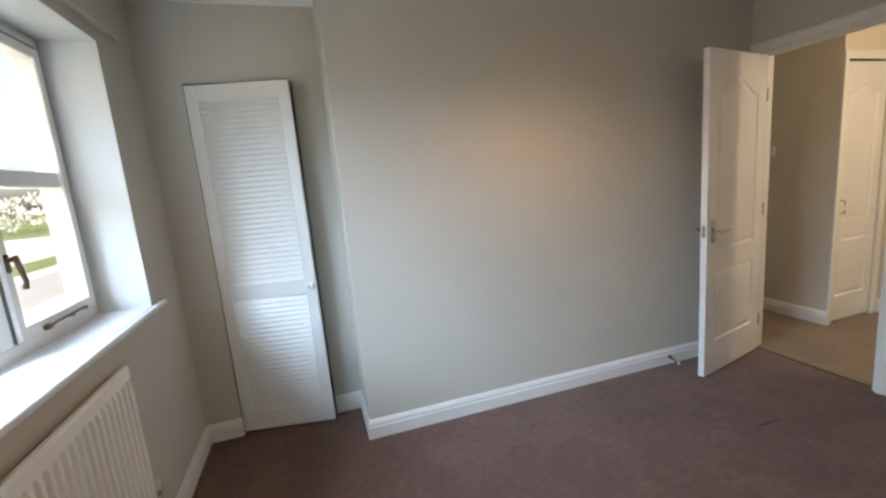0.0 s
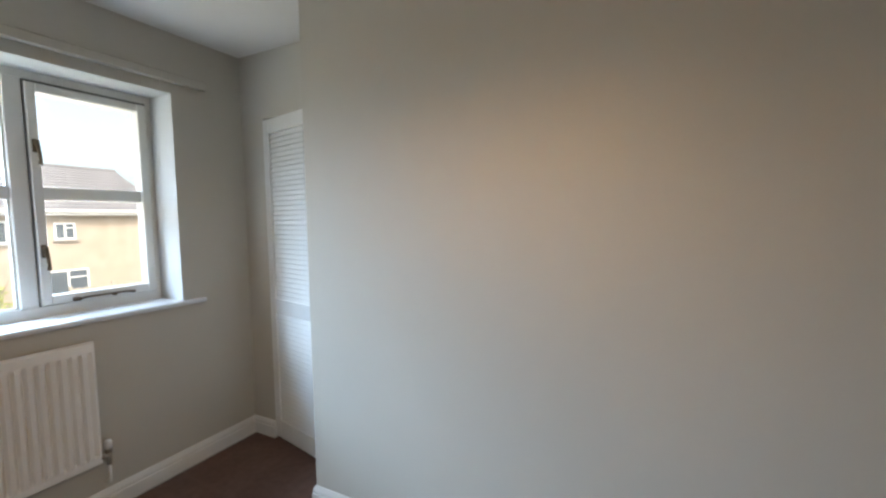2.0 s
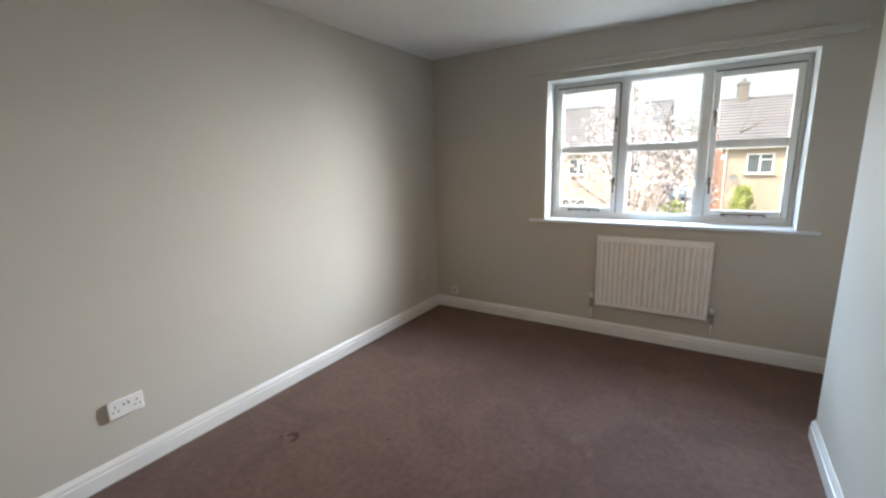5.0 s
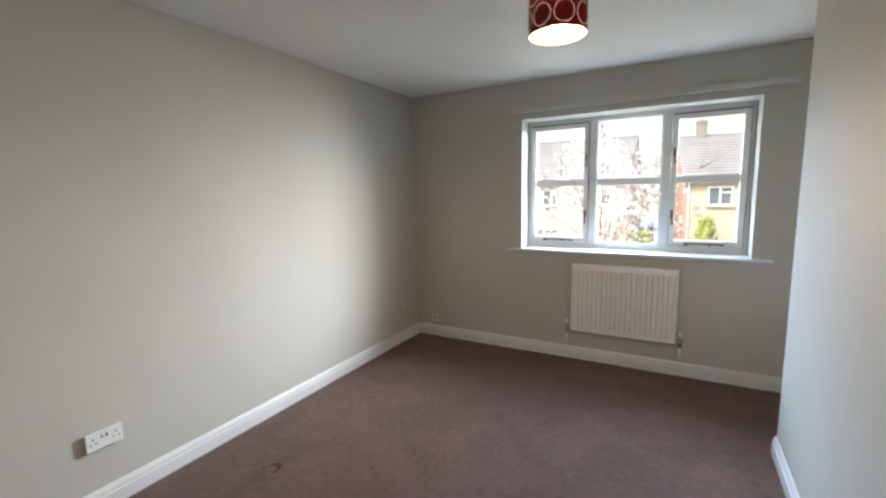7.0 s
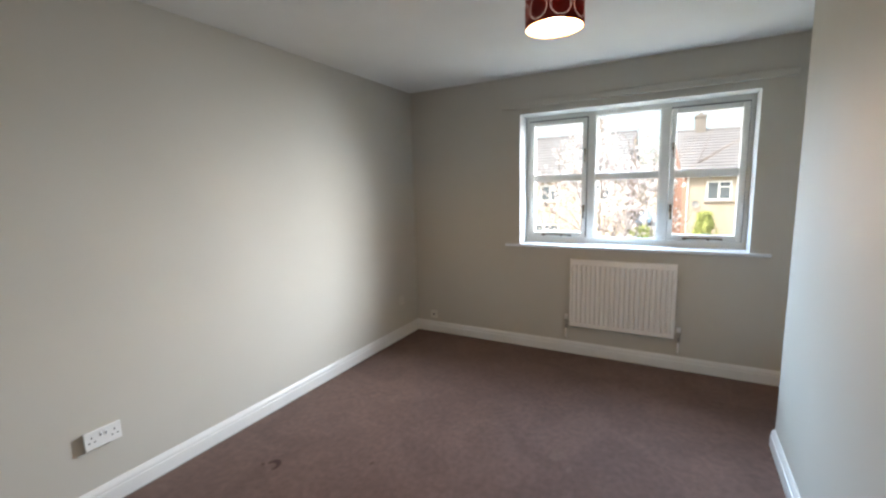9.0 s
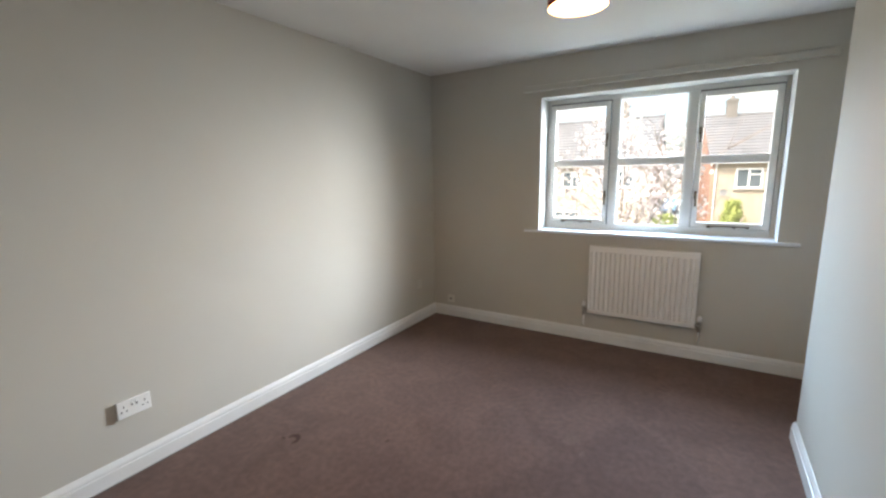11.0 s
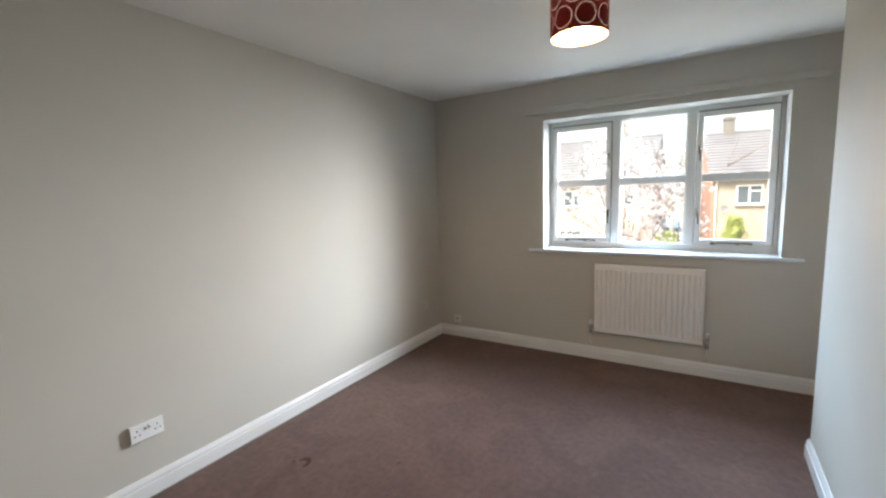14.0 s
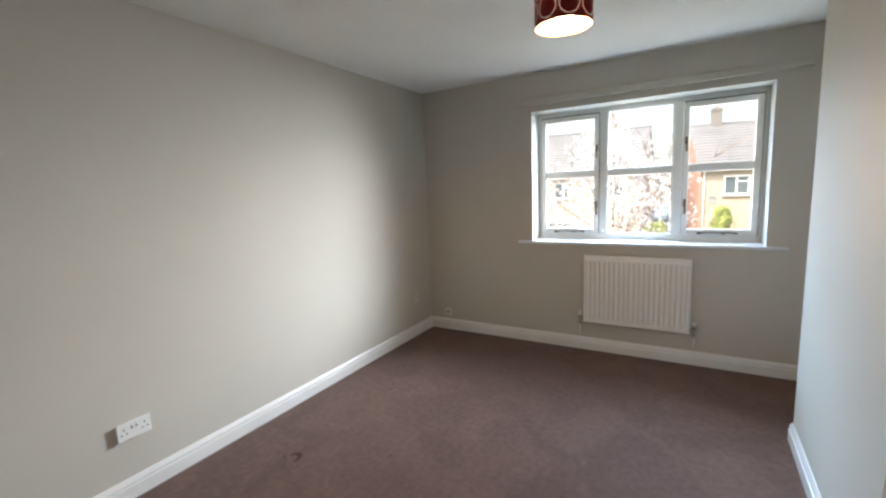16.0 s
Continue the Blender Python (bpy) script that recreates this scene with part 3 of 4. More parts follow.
# door stop on the north skirting
stop = thing("door_stop", "small chrome spring door stop on the skirting", "door stop", (2.36, 2.131, 0.055))
bm = bmesh.new()
tube(bm, ((0, 0, 0), (0, -0.006, 0)), 0.014)
pts = [(0.006 * math.cos(i * 0.9), -0.006 - i * 0.0011, 0.006 * math.sin(i * 0.9) - i * 0.0003) for i in range(60)]
tube(bm, pts, 0.0014, 5)
part("spring", bm, CHROME, stop, "", True)
part("tip", tube(bmesh.new(), ((0, -0.070, -0.018), (0, -0.084, -0.020)), 0.008), PLASTIC, stop, "white rubber tip")

# ---------------------------------------------------------------- sockets
def socket_face(parent, w, h, d, gangs, face=PLASTIC):
    """A face plate on local +y with pin holes and rockers."""
    part("face_plate", one_box(-w / 2, w / 2, d - 0.009, d, -h / 2, h / 2, 0.003, 2), face, parent)
    if d > 0.012:
        part("back_box", one_box(-w / 2 + 0.006, w / 2 - 0.006, 0, d - 0.009, -h / 2 + 0.006, h / 2 - 0.006, 0.002), CREAM_PLASTIC, parent, "cream surface back box")
    for g in gangs:
        for dx, dz, pw, ph in ((0, 0.013, 0.005, 0.009), (-0.011, -0.010, 0.008, 0.005), (0.011, -0.010, 0.008, 0.005)):
            part("pin_hole", one_box(g + dx - pw / 2, g + dx + pw / 2, d - 0.001, d + 0.0006, dz - ph / 2, dz + ph / 2), DARK, parent)


sock = thing("double_socket", "white double power socket on a raised back box", "socket", (2.195, SY, 0.352))
socket_face(sock, 0.146, 0.086, 0.025, (-0.045, 0.045))
for g in (-0.010, 0.010):
    r = part("rocker", one_box(g - 0.0045, g + 0.0045, 0.024, 0.0285, 0.006, 0.028, 0.0015), PLASTIC, sock)
    part("switch_mark", one_box(g - 0.0030, g + 0.0030, 0.0282, 0.0290, 0.010, 0.019), DARK, r, "dark switch mark")
aer = thing("aerial_socket", "small cream aerial outlet above the skirting", "socket", (WX, -0.462, 0.182), -90)
part("face_plate", one_box(-0.040, 0.040, 0, 0.010, -0.040, 0.040, 0.003, 2), CREAM_PLASTIC, aer)
part("outlet", tube(bmesh.new(), ((0, 0.009, 0), (0, 0.016, 0)), 0.009, 14), DARK, aer, "dark round outlet")
blank = thing("blank_plate", "flat plate painted over in the wall colour", "plate", (-0.30, SY, 0.375))
part("plate", one_box(-0.043, 0.043, 0, 0.008, -0.043, 0.043, 0.003, 2), surface("painted_plate", (0.56, 0.535, 0.485), (0.59, 0.565, 0.515), 6, 200, 0.6, 0.05, 0.0006), blank)
sw = thing("hall_thermostat", "small cream switch plate on the landing wall", "switch", (HX, 2.572, 1.386), 90)
part("face_plate", one_box(-0.045, 0.045, 0, 0.022, -0.045, 0.045, 0.004, 2), CREAM_PLASTIC, sw)
part("dial", one_box(-0.012, 0.012, 0.021, 0.027, -0.016, 0.016, 0.002), CREAM_PLASTIC, sw)
hs = thing("hall_socket", "cream double power socket on the landing wall", "socket", (HX, 2.590, 0.316), 90)
socket_face(hs, 0.146, 0.086, 0.012, (-0.045, 0.045), CREAM_PLASTIC)

# ---------------------------------------------------------------- landing cupboard
cup = thing("airing_cupboard_door", "cream-white moulded airing cupboard door, closed", "door", (3.918, CUPY + 0.012, 0.012))
part("leaf", moulded_leaf(0.484, 1.962, 0.034, ((0.075, 0.409, 0.805, 1.745, 0.06), (0.075, 0.409, 0.20, 0.675, 0.0))), WHITE, cup)
bm = bmesh.new()
tube(bm, ((0.055, 0, 0.86), (0.055, -0.028, 0.865), (0.055, -0.032, 0.91), (0.055, -0.028, 0.955), (0.055, 0, 0.96)), 0.006)
part("pull_handle", bm, CHROME, cup, "chrome bow handle", True)
bm = bmesh.new()
for xs in ((HX - 0.004, 3.915), (4.405, 4.455)):
    box(bm, *xs, CUPY - 0.014, CUPY, 0, 2.045, 0.003)
box(bm, 3.915, 4.405, CUPY - 0.014, CUPY, 1.985, 2.045, 0.003)
structure("trim_cupboard_architrave", bm, WHITE, "white architrave round the airing cupboard", "architrave")

# ---------------------------------------------------------------- pendant lamp
LAMP = (1.428, 1.245)
RIM, DRUM_R, DRUM_H = 2.003, 0.1015, 0.165
MAROON = surface("maroon_fabric", (0.150, 0.011, 0.012), (0.185, 0.015, 0.014), 8, 500, 0.75, 0.2, 0.0006, spec=0.25)
CREAMF = surface("cream_lining", (0.76, 0.71, 0.62), (0.80, 0.75, 0.66), 8, 300, 0.7, 0.05, 0.0005)

def see_through(m, colour, share):
    """Thin cloth: part of the light comes through."""
    t = m.node_tree
    a, b = t.nodes.new("ShaderNodeBsdfTranslucent"), t.nodes.new("ShaderNodeMixShader")
    a.inputs[0].default_value, b.inputs[0].default_value = (*colour, 1), share
    t.links.new(t.nodes["Principled BSDF"].outputs[0], b.inputs[1])
    t.links.new(a.outputs[0], b.inputs[2])
    t.links.new(b.outputs[0], t.nodes["Material Output"].inputs[0])


see_through(MAROON, (0.70, 0.10, 0.03), 0.13)
see_through(CREAMF, (0.80, 0.62, 0.42), 0.20)
# solid dots with their own glow, in place of bulb light through holes
DOTS = glow("glowing_dot", (1.0, 0.66, 0.56), 0.16)
lamp = thing("pendant_lamp", "maroon drum pendant shade with rings of small perforations, lit", "ceiling lamp", (*LAMP, RIM))
part("shade", ring_wall(bmesh.new(), DRUM_R, 0, DRUM_H, 0.0015), MAROON, lamp, "maroon fabric drum shade", True)
part("lining", ring_wall(bmesh.new(), DRUM_R - 0.0022, 0.001, DRUM_H - 0.001, 0.001), CREAMF, lamp, "cream shade lining", True)
bm = bmesh.new()
for row, z in enumerate((0.046, 0.122)):
    for k in range(8):
        a0 = radians(26.0) + (k + 0.5 * row) * 2 * math.pi / 8
        for j in range(28):
            b = j * 2 * math.pi / 28
            a, zz = a0 + 0.034 * math.cos(b) / DRUM_R, z + 0.035 * math.sin(b)
            if not 0.003 < zz < DRUM_H - 0.003:
                continue
            c = Vector((math.cos(a), math.sin(a), 0))
            u, base = Vector((-math.sin(a), math.cos(a), 0)), c * (DRUM_R + 0.0006) + Vector((0, 0, zz))
            vs = [bm.verts.new(base + 0.0022 * (math.cos(q * math.pi / 3) * u + Vector((0, 0, math.sin(q * math.pi / 3))))) for q in range(6)]
            bm.faces.new(vs)
part("dotted_rings", bm, DOTS, lamp, "rings of small solid dots, glowing in place of light through perforations")
bm = bmesh.new()
for k in range(3):
    a = k * 2 * math.pi / 3
    tube(bm, ((0.018 * math.cos(a), 0.018 * math.sin(a), DRUM_H - 0.03), ((DRUM_R - 0.003) * math.cos(a), (DRUM_R - 0.003) * math.sin(a), DRUM_H - 0.004)), 0.0014, 6)
part("spider", bm, CHROME, lamp)
part("bulb_holder", tube(bmesh.new(), ((0, 0, DRUM_H - 0.085), (0, 0, DRUM_H + 0.01)), (0.019, 0.015), 16), PLASTIC, lamp, "", True)
bm = bmesh.new()
tube(bm, ((0.002, 0, DRUM_H - 0.080), (0.012, 0.005, DRUM_H - 0.105), (0.024, 0.010, DRUM_H - 0.130), (0.035, 0.015, DRUM_H - 0.155), (0.040, 0.018, DRUM_H - 0.170), (0.043, 0.019, DRUM_H - 0.176)), (0.013, 0.017, 0.027, 0.029, 0.020, 0.006), 18)
bulb = part("bulb", bm, glow("lit_bulb", (1.0, 0.78, 0.50), 8.0), lamp, "lit warm bulb", True)
part("flex", tube(bmesh.new(), ((0, 0, DRUM_H + 0.005), (0, 0, H - RIM - 0.02)), 0.003, 8), PLASTIC, lamp)
part("ceiling_rose", tube(bmesh.new(), ((0, 0, H - RIM), (0, 0, H - RIM - 0.012), (0, 0, H - RIM - 0.026)), (0.040, 0.038, 0.012), 24), PLASTIC, lamp, "white ceiling rose", True)
bulb.visible_shadow = False
point_lamp("pendant_bulb_light", (LAMP[0] + 0.04, LAMP[1] + 0.02, RIM + 0.034), 4.2, (1.0, 0.56, 0.22), 0.026)
# no fitting stands here: an unseen warm lamp added to brighten the landing
point_lamp("added_landing_light", (3.85, 0.5, 1.95), 10.0, (1.0, 0.82, 0.60), 0.08)

# ---------------------------------------------------------------- marks on the carpet
def blot(name, x, y, r, material, label, squash=1.0, seed=1, gap=0.0):
    rnd = random.Random(seed)
    bm = bmesh.new()
    c = bm.verts.new((0, 0, 0))
    ring = []
    n = 22
    for k in range(n):
        a = 2 * math.pi * k / n
        q = r * (0.75 + 0.5 * rnd.random())
        ring.append(bm.verts.new((q * math.cos(a), q * squash * math.sin(a), 0)))
    for k in range(n):
        if gap and k / n < gap:
            continue
        bm.faces.new((c, ring[k], ring[(k + 1) % n]))
    ob = part(name, bm, material)
    ob.location = (x, y, 0.0022)
    return tagged(ob, label, "stain")


rnd = random.Random(3)
bm = bmesh.new()
arc = []
for k in range(19):
    a = radians(-70 + 230 * k / 18)
    w = (0.006 + 0.009 * math.sin(math.pi * k / 18)) * rnd.uniform(0.7, 1.2)
    arc.append([bm.verts.new((q * math.cos(a), q * 1.15 * math.sin(a), 0)) for q in (0.030 - w, 0.030 + w)])
for p, q in zip(arc, arc[1:]):
    bm.faces.new((p[0], p[1], q[1], q[0]))
ob = tagged(part("carpet_stain", bm, STAIN), "dark dried crescent stain on the brown carpet", "stain")
ob.matrix_basis = pose(1.655, -0.186, 0.0022, 0, 0, 115)
blot("carpet_stain", 1.672, -0.242, 0.010, STAIN, "small dark spot on the brown carpet", 1.0, 4)
blot("carpet_stain", 1.157, 1.905, 0.012, STAIN, "small dark spot on the brown carpet", 0.6, 5)
blot("carpet_scuff", 2.25, 1.400, 0.075, STAIN, "dark rubbed streak on the brown carpet", 0.10, 6)
blot("carpet_scuff", 1.400, 0.285, 0.014, STAIN, "faint dark mark on the brown carpet", 0.5, 8)
blot("carpet_scuff", 0.890, 1.152, 0.055, PALE, "pale worn patch on the brown carpet", 0.75, 9)
blot("carpet_scuff", 0.985, 1.235, 0.026, PALE, "pale worn patch on the brown carpet", 0.6, 10)
blot("carpet_scuff", 0.760, 1.060, 0.022, PALE, "pale worn patch on the brown carpet", 0.7, 12)

# ---------------------------------------------------------------- outside
GZ = -2.75
LAWN = surface("lawn", (0.085, 0.115, 0.035), (0.13, 0.15, 0.05), 0.6, 40, 0.95, 0.4, 0.02, spec=0.1)
TARMAC = surface("worn_pale_tarmac", (0.20, 0.198, 0.192), (0.26, 0.255, 0.245), 0.5, 60, 0.9, 0.3, 0.01, spec=0.2)
PAVE = surface("concrete_paving", (0.30, 0.29, 0.27), (0.38, 0.36, 0.33), 0.8, 30, 0.9, 0.2, 0.01, spec=0.2)
ROOF = surface("brown_roof_tile", (0.160, 0.158, 0.162), (0.205, 0.202, 0.205), 1.2, 14, 0.85, 0.3, 0.01, spec=0.2)
BRICK_TAN = surface("tan_brick", (0.385, 0.315, 0.245), (0.455, 0.38, 0.30), 1.5, 18, 0.9, 0.3, 0.01, spec=0.2)
BRICK_PALE = surface("pale_buff_brick", (0.45, 0.415, 0.37), (0.52, 0.485, 0.44), 1.5, 18, 0.9, 0.3, 0.01, spec=0.2)
BRICK_RED = surface("red_brick", (0.33, 0.18, 0.125), (0.39, 0.22, 0.155), 1.5, 18, 0.9, 0.3, 0.01, spec=0.2)
CHIMNEY = surface("weathered_chimney_brick", (0.17, 0.155, 0.14), (0.23, 0.21, 0.19), 2, 20, 0.9)
FAR_GLASS = base_mat("far_window_glass", (0.10, 0.12, 0.14), 0.08, spec=0.8)
BARK = surface("bark", (0.10, 0.075, 0.06), (0.16, 0.125, 0.10), 6, 60, 0.95, 0.4, 0.01, spec=0.1)
PALE_BARK = surface("pale_bark", (0.24, 0.19, 0.16), (0.33, 0.27, 0.23), 6, 60, 0.95, 0.4, 0.01, spec=0.1)
PETAL = tone("white_blossom", (0.62, 0.52, 0.51), (0.83, 0.77, 0.75), 0.7)
LEAF = tone("young_leaf", (0.24, 0.29, 0.07), (0.40, 0.43, 0.13), 0.7)
TWIG = tone("pale_twig", (0.34, 0.32, 0.29), (0.46, 0.44, 0.41), 0.9)

structure("ground", one_box(-900, 900, -900, 900, GZ - 1, GZ), LAWN, "mown lawn that runs to the horizon", "ground")
structure("road", one_box(-17.2, -12.0, -60, 60, GZ, GZ + 0.02), TARMAC, "grey tarmac estate road", "road")
structure("pavement", one_box(-12.0, -10.2, -60, 60, GZ, GZ + 0.11, 0.02), PAVE, "pale concrete pavement with a kerb", "pavement")
structure("pavement_far", one_box(-19.0, -17.2, -60, 60, GZ, GZ + 0.11, 0.02), PAVE, "pale concrete pavement with a kerb", "pavement")


def house(name, place, rz, length, depth, eave, rise, wall_mat, gable_mat, windows, chimneys, label):
    """Front wall on local y = 0 .. length at x = 0, looking to +x; the house runs back to x = -depth."""
    th = thing(name, label, "house", place, rz)
    bm = bmesh.new()
    box(bm, -depth + 0.25, 0, 0.25, length - 0.25, 0, eave)
    wall = part("wall", bm, wall_mat, th)
    for y0, y1 in ((0, 0.25), (length - 0.25, length)):
        bm = bmesh.new()
        a = [(-0.001, 0), (-0.001, eave), (-depth / 2, eave + rise), (-depth, eave), (-depth, 0)]
        lo, hi = [bm.verts.new((x, y0, z)) for x, z in a], [bm.verts.new((x, y1, z)) for x, z in a]
        bm.faces.new(lo)
        bm.faces.new(hi)
        for k in range(5):
            bm.faces.new((lo[k], lo[(k + 1) % 5], hi[(k + 1) % 5], hi[k]))
        gable = part("gable_wall", bm, gable_mat, th)
        out = y0 - 0.035 if y0 == 0 else y1 + 0.005
        for side in (0.0, -depth):
            bm = bmesh.new()
            ends = ((side + (0.30 if side == 0 else -0.30), eave - rise * 0.30 / (depth / 2)), (-depth / 2, eave + rise))
            vs = [[bm.verts.new((x, y, z + dz)) for x, z in ends for dz in (-0.30, 0.02)] for y in (out, out + 0.03)]
            for q in vs:
                bm.faces.new((q[0], q[1], q[3], q[2]))
            for a, b in ((0, 1), (1, 3), (3, 2), (2, 0)):
                bm.faces.new((vs[0][a], vs[0][b], vs[1][b], vs[1][a]))
            part("bargeboard", bm, UPVC, gable, "white bargeboard along the verge")
    courses = 15
    for side in (1, -1):
        bm = bmesh.new()
        run = depth / 2 + 0.35
        drop = rise * 0.35 / (depth / 2)
        for c in range(courses):
            u0, u1 = c / courses, (c + 1) / courses + 0.012
            def at(u, lift):
                x = (-depth / 2 + run * u * side)
                return x, eave + rise - (rise + drop) * u + lift
            (xa, za), (xb, zb) = at(u0, 0.05), at(u1, 0.10)
            (xc, zc), (xd, zd) = at(u0, -0.02), at(u1, 0.0)
            ys = (-0.12, length + 0.12)
            vs = [bm.verts.new(q) for q in ((xa, ys[0], za), (xa, ys[1], za), (xb, ys[1], zb), (xb, ys[0], zb), (xc, ys[0], zc), (xc, ys[1], zc), (xd, ys[1], zd), (xd, ys[0], zd))]
            for f in ((0, 1, 2, 3), (3, 2, 6, 7), (0, 3, 7, 4), (1, 5, 6, 2), (4, 7, 6, 5), (0, 4, 5, 1)):
                bm.faces.new([vs[i] for i in f])
        roof = part("roof", bm, ROOF, th, "brown interlocking concrete roof tiles")
    part("ridge", tube(bmesh.new(), ((-depth / 2, -0.12, eave + rise + 0.06), (-depth / 2, length + 0.12, eave + rise + 0.06)), 0.11, 8), ROOF, th)
    part("gutter", tube(bmesh.new(), ((0.40, -0.1, eave - drop + 0.03), (0.40, length + 0.1, eave - drop + 0.03)), 0.06, 8), UPVC, th, "white gutter")
    part("fascia", one_box(0.30, 0.335, -0.1, length + 0.1, eave - drop - 0.16, eave - drop + 0.03), UPVC, th, "white fascia board")
    part("downpipe", tube(bmesh.new(), ((0.40, 0.2, eave - drop), (0.07, 0.2, eave - drop - 0.35), (0.07, 0.2, 0)), 0.045, 8), UPVC, th, "white downpipe")
    for y in chimneys:
        bm = bmesh.new()
        top = eave + rise + 0.92
        box(bm, -depth / 2 - 0.26, -depth / 2 + 0.26, y - 0.24, y + 0.24, eave + rise - 0.6, top)
        box(bm, -depth / 2 - 0.30, -depth / 2 + 0.30, y - 0.28, y + 0.28, top - 0.16, top - 0.07)
        ch = part("chimney", bm, CHIMNEY, th)
        part("chimney_pot", tube(bmesh.new(), ((-depth / 2, y, top), (-depth / 2, y, top + 0.20)), (0.11, 0.09), 10), CHIMNEY, ch)
        part("flashing", one_box(-depth / 2 - 0.32, -depth / 2 + 0.32, y - 0.30, y + 0.30, eave + rise - 0.55, eave + rise - 0.16), PAVE, ch, "pale lead flashing")
    for y, z, w, h in windows:
        wn_ = part("window", one_box(-0.05, 0.02, y, y + w, z, z + h), FAR_GLASS, th, "white-framed house window")
        bm = bmesh.new()
        f = 0.075
        for a in ((y, y + f, z, z + h), (y + w - f, y + w, z, z + h), (y + f, y + w - f, z, z + f), (y + f, y + w - f, z + h - f, z + h), (y + w / 2 - f / 2, y + w / 2 + f / 2, z + f, z + h - f), (y + w / 2 + f / 2, y + w - f, z + h * 0.66, z + h * 0.66 + f * 0.7)):
            box(bm, 0.0, 0.05, *a)
        part("frame", bm, UPVC, wn_)
        part("sill", one_box(0.02, 0.12, y - 0.06, y + w + 0.06, z - 0.07, z), PAVE, wn_)
    return th


EV = 2.08 - GZ
house("terraced_house", (-21.0, 2.05, GZ), 6.0, 12.0, 7.6, EV, 2.15, BRICK_TAN, BRICK_RED,
      [(1.0, 3.33, 1.05, 0.92), (5.1, 3.33, 1.10, 0.92), (7.2, 3.40, 0.80, 0.75), (6.8, 0.9, 1.6, 1.15)], [1.15, 6.5],
      "tan brick house with a grey-brown tiled roof, seen through the window")
house("terraced_house", (-21.0, -13.4, GZ), 0.0, 12.9, 7.6, EV, 2.38, BRICK_TAN, BRICK_TAN,
      [(8.35, 3.35, 1.10, 0.90), (11.0, 3.35, 1.10, 0.90), (3.5, 3.35, 1.10, 0.90), (7.6, 0.9, 1.8, 1.15)], [10.9, 4.0],
      "tan brick house with a grey-brown tiled roof behind a flowering tree")

house("terraced_house", (-22.3, 14.1, GZ), 6.0, 12.0, 5.0, EV, 0.75, BRICK_PALE, BRICK_PALE,
      [(1.2, 3.35, 1.05, 0.90), (5.0, 3.35, 1.05, 0.90), (8.6, 3.35, 1.05, 0.90), (3.2, 0.9, 1.6, 1.15)], [],
      "pale tan brick house with a low-pitched roof behind the fence")

structure("pavement_drive", one_box(-10.2, -1.6, 8.0, 34.0, GZ, GZ + 0.03), PAVE, "pale concrete drive", "pavement")
structure("road_court", one_box(-75.0, -23.6, 22.0, 90.0, GZ, GZ + 0.02), PAVE, "pale parking court beyond the lawn", "road")

# boarded garden fence in front of the far end of the house
FENCE = surface("weathered_fence_board", (0.33, 0.29, 0.24), (0.40, 0.36, 0.30), 3, 40, 0.9)
fence = thing("garden_fence", "weathered pale boarded garden fence", "fence", (-19.0, 8.6, GZ), 4.0)
for k in range(7):
    part("post", one_box(-0.05, 0.05, 1.5 * k - 0.05, 1.5 * k + 0.05, 0, 1.62, 0.008), FENCE, fence)
board = None
for k in range(63):
    if board is None:
        board = part("board", one_box(0.05, 0.072, 0.0, 0.132, 0.05, 1.52), FENCE, fence)
    else:
        b2 = new("board", board.data)
        b2.parent = fence
        b2.location = (0.0, 0.142 * k, 0.02 * math.sin(k * 2.3))

# parked car on the court
def parked_car(place, rz, paint, label):
    car = thing("parked_car", label, "car", place, rz)
    prof = [(-2.1, 0.35), (-2.15, 0.75), (-1.75, 0.92), (-1.15, 1.40), (0.45, 1.44), (1.15, 0.98), (2.0, 0.82), (2.15, 0.55), (2.1, 0.35)]
    bm = bmesh.new()
    lo, hi = [bm.verts.new((x, -0.82, z)) for x, z in prof], [bm.verts.new((x, 0.82, z)) for x, z in prof]
    bm.faces.new(lo)
    bm.faces.new(hi)
    for k in range(len(prof)):
        bm.faces.new((lo[k], lo[(k + 1) % len(prof)], hi[(k + 1) % len(prof)], hi[k]))
    bmesh.ops.bevel(bm, geom=bm.edges[:], offset=0.07, segments=2, affect="EDGES")
    part("body", bm, paint, car)
    for s in (-1, 1):
        part("side_window", one_box(-1.1, 0.75, *sorted((s * 0.80, s * 0.826)), 0.98, 1.32, 0.01), FAR_GLASS, car, "dark side glass")
        for x in (-1.3, 1.35):
            w = part("wheel", tube(bmesh.new(), ((x, s * 0.64, 0.31), (x, s * 0.84, 0.31)), 0.31, 18), DARK, car)
            part("rim", tube(bmesh.new(), ((x, s * 0.838, 0.31), (x, s * 0.852, 0.31)), 0.2, 14), CHROME, w)


structure("road_lane", one_box(-62.0, -19.0, -3.4, 1.3, GZ, GZ + 0.03), PAVE, "pale concrete lane between the houses", "road")
house("terraced_house", (-62.0, -9.0, GZ), 0.0, 16.0, 6.0, 3.55, 0.75, BRICK_TAN, BRICK_TAN,
      [(3.0, 1.3, 1.6, 1.2), (9.4, 1.3, 1.6, 1.2)], [], "low tan brick house at the end of the lane")
parked_car((-45.0, -0.95, GZ + 0.03), 180, base_mat("pale_blue_car_paint", (0.20, 0.34, 0.50), 0.25, 0.2), "pale blue parked car on the lane between houses")
parked_car((-31.5, 52.0, GZ + 0.02), 25, base_mat("silver_car_paint", (0.45, 0.47, 0.5), 0.25, 0.4), "silver parked car on the pale court")

DISHG = base_mat("grey_dish_paint", (0.22, 0.22, 0.22), 0.6)
